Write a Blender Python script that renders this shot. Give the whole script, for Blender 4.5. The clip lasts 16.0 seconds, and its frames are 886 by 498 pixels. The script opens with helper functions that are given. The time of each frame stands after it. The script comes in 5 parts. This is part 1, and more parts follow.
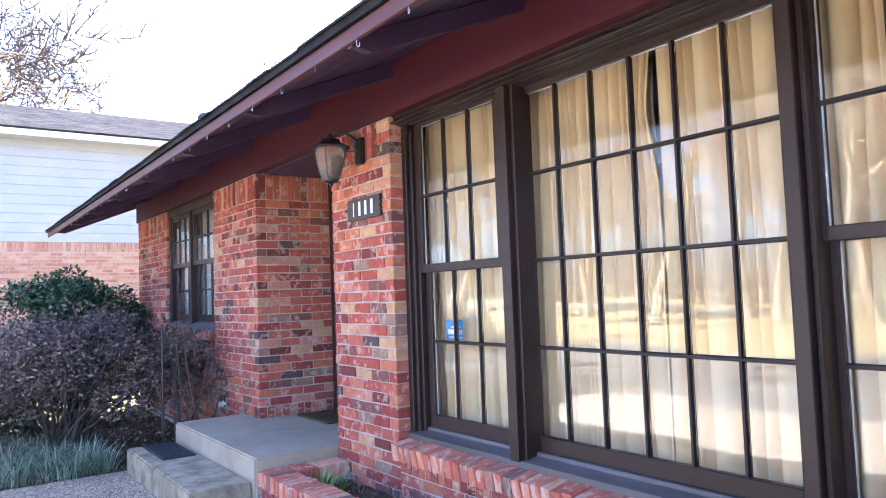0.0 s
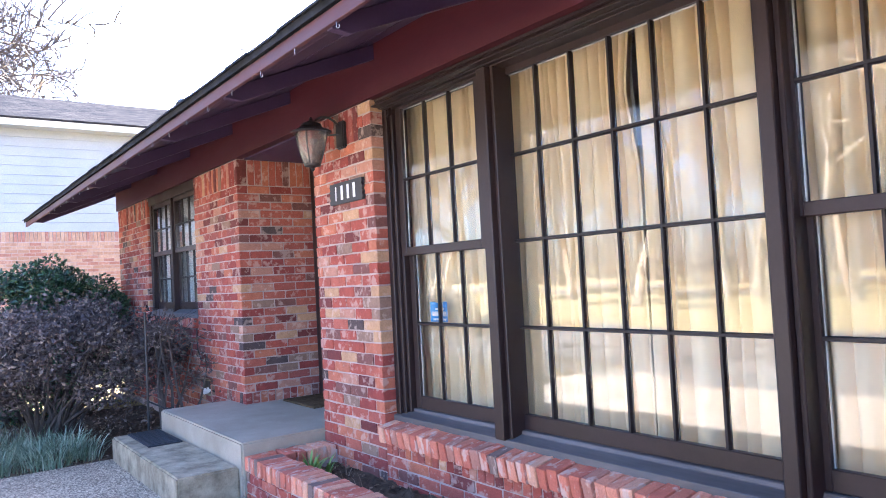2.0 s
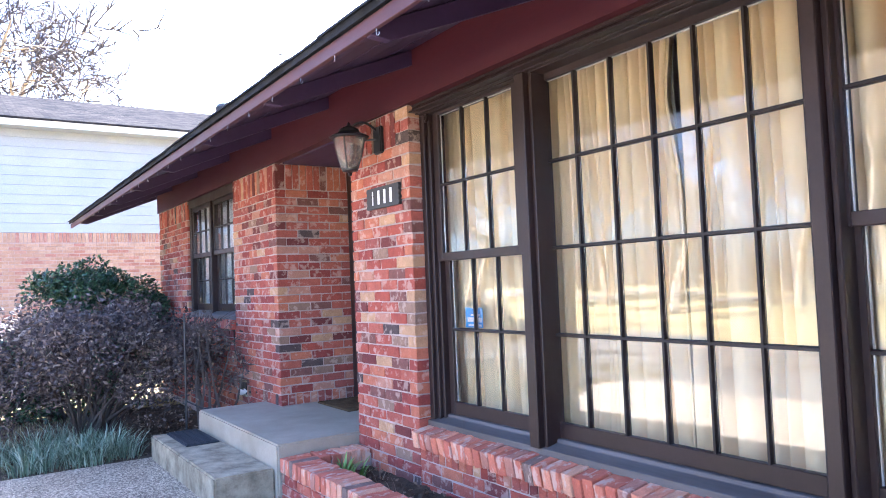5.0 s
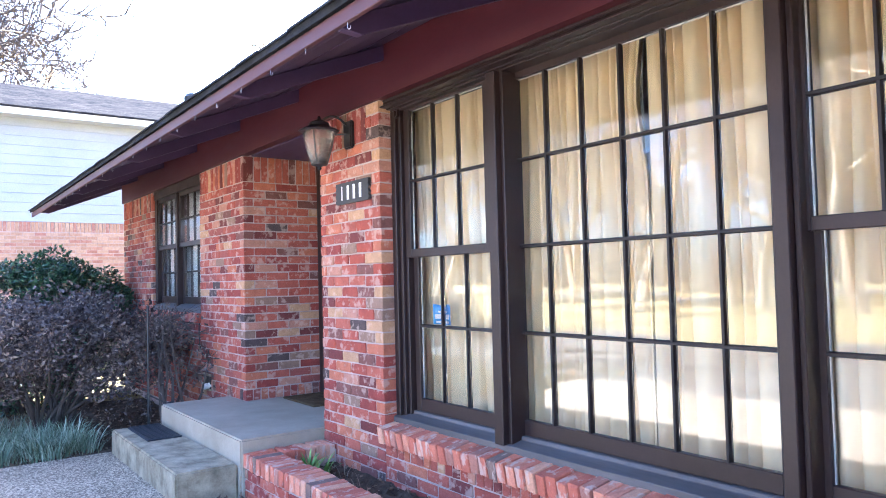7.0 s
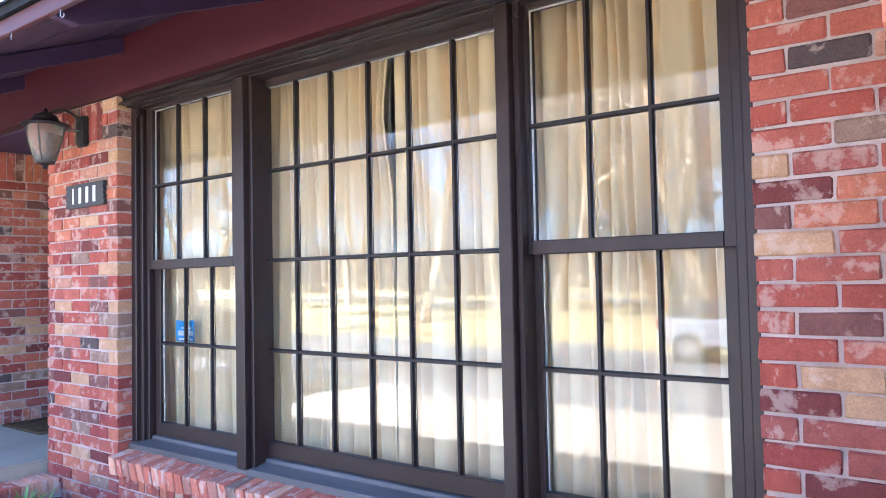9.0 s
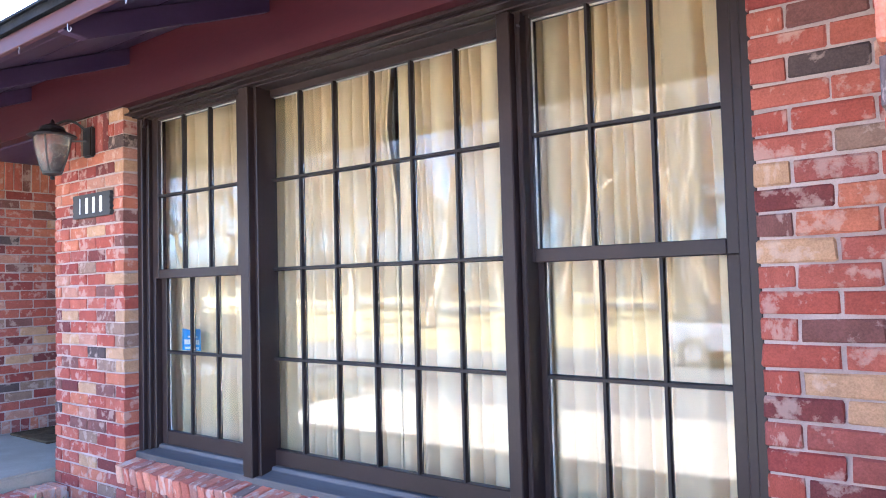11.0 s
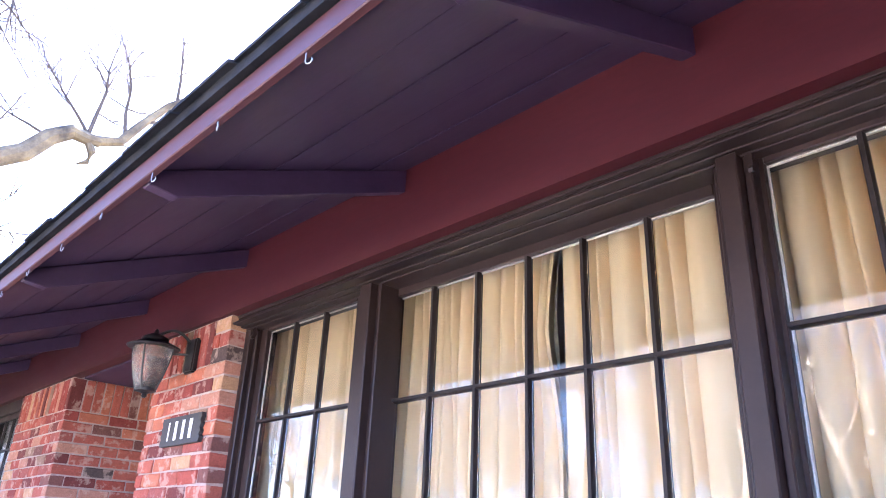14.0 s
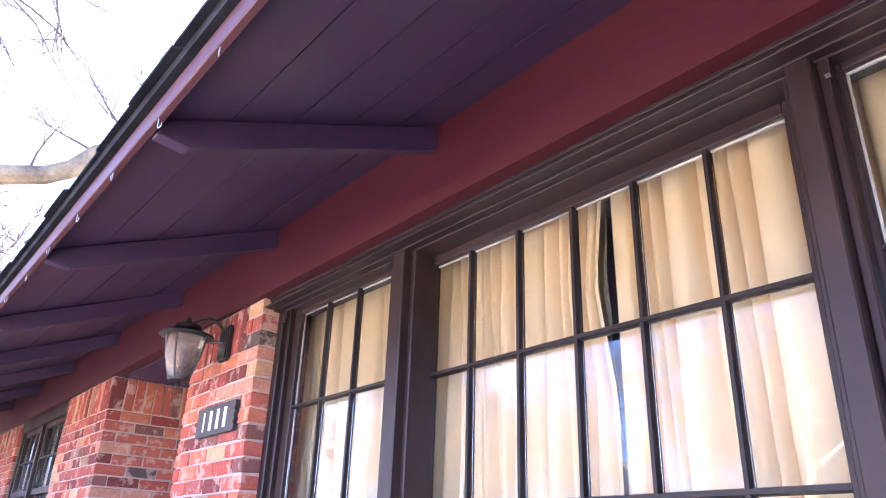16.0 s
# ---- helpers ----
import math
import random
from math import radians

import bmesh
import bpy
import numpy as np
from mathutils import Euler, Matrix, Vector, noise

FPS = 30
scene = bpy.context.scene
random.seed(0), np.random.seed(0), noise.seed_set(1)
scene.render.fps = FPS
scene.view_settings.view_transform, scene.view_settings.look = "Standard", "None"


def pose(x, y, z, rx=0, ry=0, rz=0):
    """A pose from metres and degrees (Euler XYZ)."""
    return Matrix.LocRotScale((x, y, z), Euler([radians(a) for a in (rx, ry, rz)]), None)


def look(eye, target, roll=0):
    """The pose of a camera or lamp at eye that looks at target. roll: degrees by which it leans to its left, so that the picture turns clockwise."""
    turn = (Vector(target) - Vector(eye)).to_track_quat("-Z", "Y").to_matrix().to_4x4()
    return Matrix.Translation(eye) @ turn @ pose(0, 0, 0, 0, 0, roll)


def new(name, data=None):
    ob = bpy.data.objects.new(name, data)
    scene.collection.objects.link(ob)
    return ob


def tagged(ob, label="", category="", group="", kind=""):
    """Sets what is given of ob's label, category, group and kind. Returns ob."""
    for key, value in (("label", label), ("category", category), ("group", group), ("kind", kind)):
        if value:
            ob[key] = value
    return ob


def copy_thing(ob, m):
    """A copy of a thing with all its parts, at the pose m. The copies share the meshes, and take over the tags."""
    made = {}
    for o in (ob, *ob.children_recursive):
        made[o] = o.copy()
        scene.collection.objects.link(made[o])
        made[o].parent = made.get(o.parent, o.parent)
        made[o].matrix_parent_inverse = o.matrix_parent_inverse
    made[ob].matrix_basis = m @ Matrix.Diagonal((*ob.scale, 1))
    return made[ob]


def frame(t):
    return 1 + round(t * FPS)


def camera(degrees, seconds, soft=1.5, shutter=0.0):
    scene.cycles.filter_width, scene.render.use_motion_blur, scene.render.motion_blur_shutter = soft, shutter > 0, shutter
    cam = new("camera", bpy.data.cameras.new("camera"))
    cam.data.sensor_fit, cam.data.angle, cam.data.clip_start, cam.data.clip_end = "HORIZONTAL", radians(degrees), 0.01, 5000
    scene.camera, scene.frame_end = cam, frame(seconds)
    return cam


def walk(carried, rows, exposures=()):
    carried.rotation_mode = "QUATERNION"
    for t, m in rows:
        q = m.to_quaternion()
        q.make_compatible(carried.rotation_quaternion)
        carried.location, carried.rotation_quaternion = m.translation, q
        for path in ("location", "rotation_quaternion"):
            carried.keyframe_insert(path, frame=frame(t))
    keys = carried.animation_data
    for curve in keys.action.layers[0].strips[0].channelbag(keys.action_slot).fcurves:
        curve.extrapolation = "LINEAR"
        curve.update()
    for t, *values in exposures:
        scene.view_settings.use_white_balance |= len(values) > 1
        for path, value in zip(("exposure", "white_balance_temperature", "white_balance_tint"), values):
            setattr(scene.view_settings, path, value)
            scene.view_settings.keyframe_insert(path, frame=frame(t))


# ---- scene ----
cam = camera(63.2, 16.0, 1.0)
PATH = [
    (0, (-0.035, 0.066, 1.471), (1.12, 1.695, 1.592), -2.1),
    (0.5, (-0.03, 0.064, 1.457), (1.135, 1.686, 1.568), -2.1),
    (1, (-0.031, 0.06, 1.46), (1.149, 1.672, 1.555), -2.3),
    (1.5, (-0.041, 0.055, 1.455), (1.152, 1.658, 1.538), -2.6),
    (2, (-0.043, 0.056, 1.456), (1.149, 1.66, 1.533), -3.0),
    (2.5, (-0.041, 0.053, 1.467), (1.138, 1.668, 1.544), -3.2),
    (3, (-0.037, 0.064, 1.464), (1.124, 1.69, 1.55), -3.3),
    (3.5, (-0.041, 0.068, 1.466), (1.104, 1.706, 1.555), -3.1),
    (4, (-0.047, 0.066, 1.464), (1.082, 1.714, 1.558), -2.8),
    (6.5, (-0.054, 0.064, 1.471), (1.063, 1.721, 1.551), -1.9),
    (7, (-0.045, 0.062, 1.469), (1.139, 1.672, 1.548), -1.4),
    (7.5, (-0.026, 0.052, 1.477), (1.276, 1.568, 1.551), -0.9),
    (8, (0.032, 0.034, 1.486), (1.498, 1.393, 1.564), -0.4),
    (8.5, (0.106, 0.009, 1.52), (1.702, 1.213, 1.59), -0.7),
    (10.8, (0.115, -0.017, 1.526), (1.734, 1.154, 1.613), -1.6),
    (11, (0.099, -0.016, 1.533), (1.7, 1.18, 1.625), -1.5),
    (11.5, (0.059, 0.005, 1.554), (1.586, 1.29, 1.686), -0.8),
    (12, (0.049, 0.039, 1.55), (1.498, 1.401, 1.763), 0.5),
    (12.5, (0.115, 0.078, 1.545), (1.49, 1.494, 1.873), 2.0),
    (13, (0.295, 0.237, 1.558), (1.615, 1.661, 2.036), 2.4),
    (13.5, (0.485, 0.456, 1.591), (1.769, 1.848, 2.234), 2.5),
    (14, (0.698, 0.645, 1.538), (1.949, 1.999, 2.314), 2.5),
    (14.5, (0.883, 0.769, 1.475), (2.112, 2.102, 2.317), 2.6),
    (15, (0.933, 0.803, 1.436), (2.146, 2.142, 2.294), 2.6),
    (15.5, (0.922, 0.798, 1.451), (2.112, 2.17, 2.29), 2.4),
    (16, (0.891, 0.808, 1.46), (2.041, 2.238, 2.256), 2.0),
]
walk(cam, [(t, look(eye, target, roll)) for t, eye, target, roll in PATH],
     [(0, 4.75, 5150, 17), (4, 4.8, 5150, 17), (8.5, 4.95, 4850, 13), (12, 4.95, 4800, 14), (13.5, 5.05, 4800, 18), (15, 5.45, 5000, 28), (16, 5.4, 5000, 28)])

# ---- world and sun ----
world = bpy.data.worlds.new("sky")
scene.world = world
world.use_nodes = True
wn = world.node_tree
wn.nodes.clear()
sky = wn.nodes.new("ShaderNodeTexSky")
sky.sky_type = "NISHITA"
sky.sun_disc = False
sky.sun_elevation = radians(48)
sky.sun_rotation = radians(48)
sky.air_density, sky.dust_density, sky.ozone_density = 0.8, 2.5, 0.6
bg = wn.nodes.new("ShaderNodeBackground")
bg.inputs["Strength"].default_value = 0.048
wo = wn.nodes.new("ShaderNodeOutputWorld")
wn.links.new(sky.outputs[0], bg.inputs[0])
wn.links.new(bg.outputs[0], wo.inputs[0])
sun_data = bpy.data.lights.new("sun", "SUN")
sun_data.energy, sun_data.angle, sun_data.color = 3.5, radians(0.53), (1.0, 0.93, 0.82)
sun = new("sun", sun_data)
sun.matrix_world = look((20.0, 18.0, 29.6), (0, 0, 0))


# ---- materials ----
def nodes_of(name):
    m = bpy.data.materials.new(name)
    m.use_nodes = True
    nt = m.node_tree
    p = nt.nodes["Principled BSDF"]
    return m, nt, p


def noise_fac(nt, scale, detail=5.0, rough=0.6, coords="Object", stretch=(1, 1, 1)):
    tc = nt.nodes.new("ShaderNodeTexCoord")
    mp = nt.nodes.new("ShaderNodeMapping")
    mp.inputs["Scale"].default_value = stretch
    nt.links.new(tc.outputs[coords], mp.inputs[0])
    n = nt.nodes.new("ShaderNodeTexNoise")
    n.inputs["Scale"].default_value, n.inputs["Detail"].default_value, n.inputs["Roughness"].default_value = scale, detail, rough
    nt.links.new(mp.outputs[0], n.inputs["Vector"])
    return n.outputs["Fac"]


def ramp(nt, fac, stops, constant=False):
    r = nt.nodes.new("ShaderNodeValToRGB")
    if constant:
        r.color_ramp.interpolation = "CONSTANT"
    els = r.color_ramp.elements
    while len(els) < len(stops):
        els.new(0.5)
    for e, (pos, col) in zip(els, stops):
        e.position = pos
        e.color = (*col, 1) if len(col) == 3 else col
    nt.links.new(fac, r.inputs[0])
    return r.outputs[0]


def mixc(nt, fac, a, b, mode="MIX"):
    m = nt.nodes.new("ShaderNodeMix")
    m.data_type, m.blend_type = "RGBA", mode
    for sock, v in ((m.inputs[0], fac), (m.inputs[6], a), (m.inputs[7], b)):
        if isinstance(v, (int, float)):
            sock.default_value = v
        elif isinstance(v, tuple):
            sock.default_value = (*v, 1)
        else:
            nt.links.new(v, sock)
    return m.outputs[2]


def bump(nt, p, fac, strength, distance=0.004):
    b = nt.nodes.new("ShaderNodeBump")
    b.inputs["Strength"].default_value, b.inputs["Distance"].default_value = strength, distance
    nt.links.new(fac, b.inputs["Height"])
    nt.links.new(b.outputs[0], p.inputs["Normal"])


def surface(name, dark, light, rough, scale=6.0, fine=90.0, bump_s=0.25, dist=0.003, metal=0.0, stretch=(1, 1, 1), spec=0.5):
    """Two scales of variation: broad stains between dark and light, and fine grain with relief."""
    m, nt, p = nodes_of(name)
    broad = noise_fac(nt, scale, 5, 0.65, "Object", stretch)
    grain = noise_fac(nt, fine, 4, 0.6, "Object", stretch)
    col = ramp(nt, broad, [(0.32, dark), (0.68, light)])
    col = mixc(nt, 0.25, col, ramp(nt, grain, [(0.3, (0.55, 0.55, 0.55)), (0.7, (1.25, 1.25, 1.25))]), "MULTIPLY")
    nt.links.new(col, p.inputs["Base Color"])
    nt.links.new(ramp(nt, broad, [(0.3, (rough - 0.08,) * 3), (0.7, (min(1, rough + 0.1),) * 3)]), p.inputs["Roughness"])
    p.inputs["Metallic"].default_value = metal
    p.inputs["Specular IOR Level"].default_value = spec
    bump(nt, p, grain, bump_s, dist)
    return m


def brick_material(name, palette, smear=0.5):
    m, nt, p = nodes_of(name)
    info = nt.nodes.new("ShaderNodeObjectInfo")
    geo = nt.nodes.new("ShaderNodeNewGeometry")
    both = nt.nodes.new("ShaderNodeMath")
    both.operation = "ADD"
    frac = nt.nodes.new("ShaderNodeMath")
    frac.operation = "FRACT"
    nt.links.new(info.outputs["Random"], both.inputs[0])
    nt.links.new(geo.outputs["Random Per Island"], both.inputs[1])
    nt.links.new(both.outputs[0], frac.inputs[0])
    base = ramp(nt, frac.outputs[0], palette, True)
    # scatter the noise so that no two bricks carry the same stains
    tc = nt.nodes.new("ShaderNodeTexCoord")
    off = nt.nodes.new("ShaderNodeVectorMath")
    off.operation = "MULTIPLY_ADD"
    comb = nt.nodes.new("ShaderNodeCombineXYZ")
    for i in range(3):
        nt.links.new(frac.outputs[0], comb.inputs[i])
    nt.links.new(comb.outputs[0], off.inputs[0])
    off.inputs[1].default_value = (37, 91, 53)
    nt.links.new(tc.outputs["Object"], off.inputs[2])

    def n(scale, detail, rough):
        t = nt.nodes.new("ShaderNodeTexNoise")
        t.inputs["Scale"].default_value, t.inputs["Detail"].default_value, t.inputs["Roughness"].default_value = scale, detail, rough
        nt.links.new(off.outputs[0], t.inputs["Vector"])
        return t.outputs["Fac"]

    broad, grain, patch = n(14, 5, 0.7), n(160, 4, 0.7), n(13, 5, 0.62)
    col = mixc(nt, 0.55, base, ramp(nt, broad, [(0.25, (0.55, 0.5, 0.5)), (0.75, (1.3, 1.25, 1.2))]), "MULTIPLY")
    col = mixc(nt, 0.45, col, ramp(nt, grain, [(0.35, (0.55, 0.52, 0.5)), (0.65, (1.25, 1.2, 1.2))]), "MULTIPLY")
    lime = ramp(nt, patch, [(0.545, (0, 0, 0)), (0.575, (smear * 0.55,) * 3), (0.63, (smear,) * 3)])
    col = mixc(nt, lime, col, (0.60, 0.46, 0.37))
    nt.links.new(col, p.inputs["Base Color"])
    p.inputs["Roughness"].default_value = 0.88
    p.inputs["Specular IOR Level"].default_value = 0.25
    bump(nt, p, grain, 0.6, 0.003)
    return m


RED_MIX = [(0.0, (0.345, 0.086, 0.058)), (0.14, (0.400, 0.122, 0.080)), (0.29, (0.262, 0.060, 0.048)), (0.43, (0.360, 0.106, 0.073)), (0.55, (0.450, 0.160, 0.090)), (0.62, (0.160, 0.045, 0.040)),
           (0.69, (0.305, 0.095, 0.074)), (0.78, (0.480, 0.300, 0.170)), (0.83, (0.450, 0.230, 0.160)), (0.885, (0.270, 0.175, 0.125)), (0.925, (0.190, 0.085, 0.070)), (0.982, (0.090, 0.066, 0.062))]
BRICK = brick_material("reclaimed_brick", RED_MIX, 0.42)
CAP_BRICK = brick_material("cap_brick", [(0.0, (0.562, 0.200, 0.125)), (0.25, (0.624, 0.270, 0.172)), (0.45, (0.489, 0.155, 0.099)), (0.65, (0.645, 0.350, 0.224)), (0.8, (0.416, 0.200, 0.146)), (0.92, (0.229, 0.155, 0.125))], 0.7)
MORTAR = surface("mortar", (0.33, 0.25, 0.22), (0.52, 0.41, 0.36), 0.95, 5, 180, 0.6, 0.004, spec=0.2)
BROWN = surface("brown_paint", (0.018, 0.0105, 0.0095), (0.032, 0.0186, 0.0165), 0.42, 3, 70, 0.12, 0.002, spec=0.35)
MUNTIN = surface("muntin_paint", (0.010, 0.0065, 0.0065), (0.022, 0.015, 0.014), 0.5, 8, 120, 0.3, 0.002, spec=0.35)
PUTTY = surface("old_putty", (0.5, 0.46, 0.42), (0.7, 0.66, 0.6), 0.8, 20, 160, 0.5, 0.002)
SILL = surface("weathered_sill_paint", (0.055, 0.048, 0.046), (0.13, 0.115, 0.11), 0.6, 6, 80, 0.25, 0.002, stretch=(1, 0.15, 1))
# Eave red darkened and blued: shade and lens haze set into the colour.
SHADED_EAVE_PAINT = surface("shaded_eave_paint", (0.033, 0.018, 0.047), (0.056, 0.029, 0.069), 0.5, 2.5, 60, 0.15, 0.002, stretch=(1, 0.2, 1))
MAROON = surface("maroon_paint", (0.045, 0.0044, 0.0074), (0.069, 0.0076, 0.0118), 0.55, 2.5, 60, 0.15, 0.002, stretch=(1, 0.2, 1))
FASCIA = surface("fascia_paint", (0.048, 0.0135, 0.0165), (0.078, 0.023, 0.026), 0.6, 4, 60, 0.25, 0.003, stretch=(1, 0.15, 1))
SHINGLE = surface("dark_shingle", (0.016, 0.017, 0.021), (0.04, 0.041, 0.046), 0.95, 9, 220, 0.7, 0.006, spec=0.1)
CONCRETE = surface("porch_concrete", (0.31, 0.258, 0.185), (0.42, 0.355, 0.265), 0.85, 3.2, 130, 0.35, 0.003)
OLD_CONCRETE = surface("stained_concrete", (0.15, 0.12, 0.072), (0.43, 0.36, 0.245), 0.9, 7, 110, 0.6, 0.004)
SOIL = surface("soil", (0.045, 0.033, 0.024), (0.13, 0.096, 0.066), 1.0, 18, 120, 1.0, 0.012, spec=0.1)
IRON = surface("black_iron", (0.008, 0.008, 0.01), (0.02, 0.02, 0.022), 0.4, 20, 120, 0.2, 0.001)
RUBBER = surface("black_rubber", (0.012, 0.014, 0.018), (0.03, 0.033, 0.04), 0.7, 20, 150, 0.4, 0.002)
SIDING = surface("white_siding", (0.31, 0.33, 0.35), (0.36, 0.375, 0.39), 0.6, 1.5, 50, 0.1, 0.002)
WALL_IN = surface("inside_plaster", (0.55, 0.5, 0.42), (0.6, 0.55, 0.47), 0.9)
FLOOR_IN = surface("inside_floor", (0.2, 0.13, 0.08), (0.28, 0.18, 0.1), 0.5)
WHITE_PAINT = surface("white_trim", (0.7, 0.7, 0.68), (0.8, 0.8, 0.78), 0.5)
BARK = surface("pale_bark", (0.22, 0.17, 0.11), (0.46, 0.37, 0.25), 0.95, 4, 40, 0.6, 0.01)
TWIG = surface("pale_twig_bark", (0.11, 0.092, 0.078), (0.20, 0.168, 0.14), 0.95, 4, 40, 0.4, 0.004)
DARKBARK = surface("twig_bark", (0.05, 0.038, 0.032), (0.10, 0.08, 0.068), 0.95, 6, 60, 0.4, 0.004)


def glass_material():
    m, nt, p = nodes_of("window_glass")
    p.inputs["Base Color"].default_value = (0.96, 0.98, 0.97, 1)
    p.inputs["Transmission Weight"].default_value = 1.0
    p.inputs["Roughness"].default_value = 0.0
    p.inputs["IOR"].default_value = 1.58
    wave = noise_fac(nt, 2.5, 2, 0.4)
    bump(nt, p, wave, 0.02, 0.01)
    return m


GLASS = glass_material()


def cloth_material(name, dark, light):
    m, nt, p = nodes_of(name)
    n = noise_fac(nt, 2.0, 4, 0.6, "Object", (1, 1, 0.3))
    weave = noise_fac(nt, 300, 2, 0.5)
    nt.links.new(ramp(nt, n, [(0.3, dark), (0.7, light)]), p.inputs["Base Color"])
    p.inputs["Roughness"].default_value = 0.9
    p.inputs["Specular IOR Level"].default_value = 0.1
    bump(nt, p, weave, 0.2, 0.001)
    return m


CURTAIN = cloth_material("cream_curtain", (0.84, 0.625, 0.345), (0.90, 0.705, 0.42))
WHITE_CLOTH = cloth_material("white_curtain", (0.82, 0.82, 0.80), (0.88, 0.88, 0.87))


def dormant_grass():
    m, nt, p = nodes_of("dormant_lawn")
    a = noise_fac(nt, 0.35, 6, 0.65)
    b = noise_fac(nt, 30, 5, 0.7)
    col = ramp(nt, a, [(0.3, (0.27, 0.20, 0.095)), (0.5, (0.36, 0.275, 0.13)), (0.72, (0.19, 0.18, 0.085))])
    col = mixc(nt, 0.5, col, ramp(nt, b, [(0.3, (0.5, 0.5, 0.45)), (0.7, (1.3, 1.3, 1.2))]), "MULTIPLY")
    nt.links.new(col, p.inputs["Base Color"])
    p.inputs["Roughness"].default_value = 1.0
    p.inputs["Specular IOR Level"].default_value = 0.1
    bump(nt, p, b, 1.0, 0.03)
    return m


LAWN = dormant_grass()


# ---- mesh helpers ----
def box(bm, x0, x1, y0, y1, z0, z1):
    r = bmesh.ops.create_cube(bm, size=1.0)
    bmesh.ops.transform(bm, verts=r["verts"], matrix=Matrix.LocRotScale(((x0 + x1) / 2, (y0 + y1) / 2, (z0 + z1) / 2), None, (abs(x1 - x0), abs(y1 - y0), abs(z1 - z0))))
    return r["verts"]


def prism(bm, profile, axis, a, b):
    """A bar whose cross-section is profile (pairs of the two other axes), from a to b along axis."""
    def at(u, v, w):
        return {"x": (w, u, v), "y": (u, w, v), "z": (u, v, w)}[axis]
    lo = [bm.verts.new(at(u, v, a)) for u, v in profile]
    hi = [bm.verts.new(at(u, v, b)) for u, v in profile]
    n = len(profile)
    for i in range(n):
        bm.faces.new((lo[i], lo[(i + 1) % n], hi[(i + 1) % n], hi[i]))
    bm.faces.new(lo)
    bm.faces.new(hi[::-1])
    return lo + hi


def soften(bm, width, segments=1):
    bmesh.ops.recalc_face_normals(bm, faces=bm.faces)
    bmesh.ops.bevel(bm, geom=list(bm.edges), offset=width, segments=segments, affect="EDGES", clamp_overlap=True)


def part(name, bm, material, parent=None, label=""):
    bmesh.ops.recalc_face_normals(bm, faces=bm.faces)
    me = bpy.data.meshes.new(name)
    bm.to_mesh(me)
    bm.free()
    me.materials.append(material)
    ob = new(name, me)
    ob.parent = parent
    if label:
        ob["label"] = label
    return ob


def bar(name, x0, x1, y0, y1, z0, z1, material, parent=None, bevel=0.003, label=""):
    bm = bmesh.new()
    box(bm, x0, x1, y0, y1, z0, z1)
    if bevel:
        soften(bm, bevel)
    return part(name, bm, material, parent, label)


def base(name, x, y, z, label="", category="", group="", kind=""):
    e = new(name)
    e.location = (x, y, z)
    e.empty_display_size = 0.1
    return tagged(e, label, category, group, kind)


def under(ob, parent):
    """Hang ob, built in world places, under an Empty that stands elsewhere."""
    ob.parent = parent
    ob.matrix_parent_inverse = Matrix.Translation(-parent.location)
    return ob


def tube(bm, pts, radii, sides=6):
    rings = []
    pts = [Vector(p) for p in pts]
    for i, p in enumerate(pts):
        d = (pts[min(i + 1, len(pts) - 1)] - pts[max(i - 1, 0)]).normalized()
        u = d.cross(Vector((0.3, 0.2, 1)) if abs(d.z) < 0.9 else Vector((1, 0, 0))).normalized()
        v = d.cross(u)
        rings.append([bm.verts.new(p + radii[i] * (math.cos(k * 2 * math.pi / sides) * u + math.sin(k * 2 * math.pi / sides) * v)) for k in range(sides)])
    for a, b in zip(rings, rings[1:]):
        for k in range(sides):
            bm.faces.new((a[k], a[(k + 1) % sides], b[(k + 1) % sides], b[k]))
    bm.faces.new(rings[0])
    bm.faces.new(rings[-1][::-1])


def lathe(bm, profile, cx, cy, sides=24):
    """profile: (radius, z) pairs from bottom to top."""
    rings = [[bm.verts.new((cx + r * math.cos(k * 2 * math.pi / sides), cy + r * math.sin(k * 2 * math.pi / sides), z)) for k in range(sides)] for r, z in profile]
    for a, b in zip(rings, rings[1:]):
        for k in range(sides):
            bm.faces.new((a[k], a[(k + 1) % sides], b[(k + 1) % sides], b[k]))
    bm.faces.new(rings[0])
    bm.faces.new(rings[-1][::-1])


# ---- levels and planes ----
GROUND, PORCH, STEP = 0.10, 0.445, 0.288
FACE = 2.255            # the brick front
TOP = 2.572              # where the brick stops under the frieze
EAVE_X, EAVE_Z, PITCH = 1.285, 2.44, 0.41
Y_END = 10.5            # far end of the house

# ---- ground ----
bm = bmesh.new()
verts = {}
xs = sorted(set([-300, -120, -60, -40, -30] + [x * 1.5 for x in range(-16, 14)] + [30, 60, 120, 300]))
ys = sorted(set([-300, -120, -60, -30] + [y * 1.5 for y in range(-12, 30)] + [60, 120, 300]))
for i, x in enumerate(xs):
    for j, y in enumerate(ys):
        rise = 0.05 * noise.noise((x * 0.11, y * 0.11, 0)) if (x < -3 or y > 9) else 0.0
        fall = 0.55 * min(1.0, max(0.0, (-2.5 - x) / 6.5))
        verts[i, j] = bm.verts.new((x, y, GROUND - 0.04 + rise - fall))
for i in range(len(xs) - 1):
    for j in range(len(ys) - 1):
        bm.faces.new((verts[i, j], verts[i + 1, j], verts[i + 1, j + 1], verts[i, j + 1]))
tagged(part("ground", bm, LAWN), "dormant tan lawn with greener patches round the house", "lawn", kind="structure")


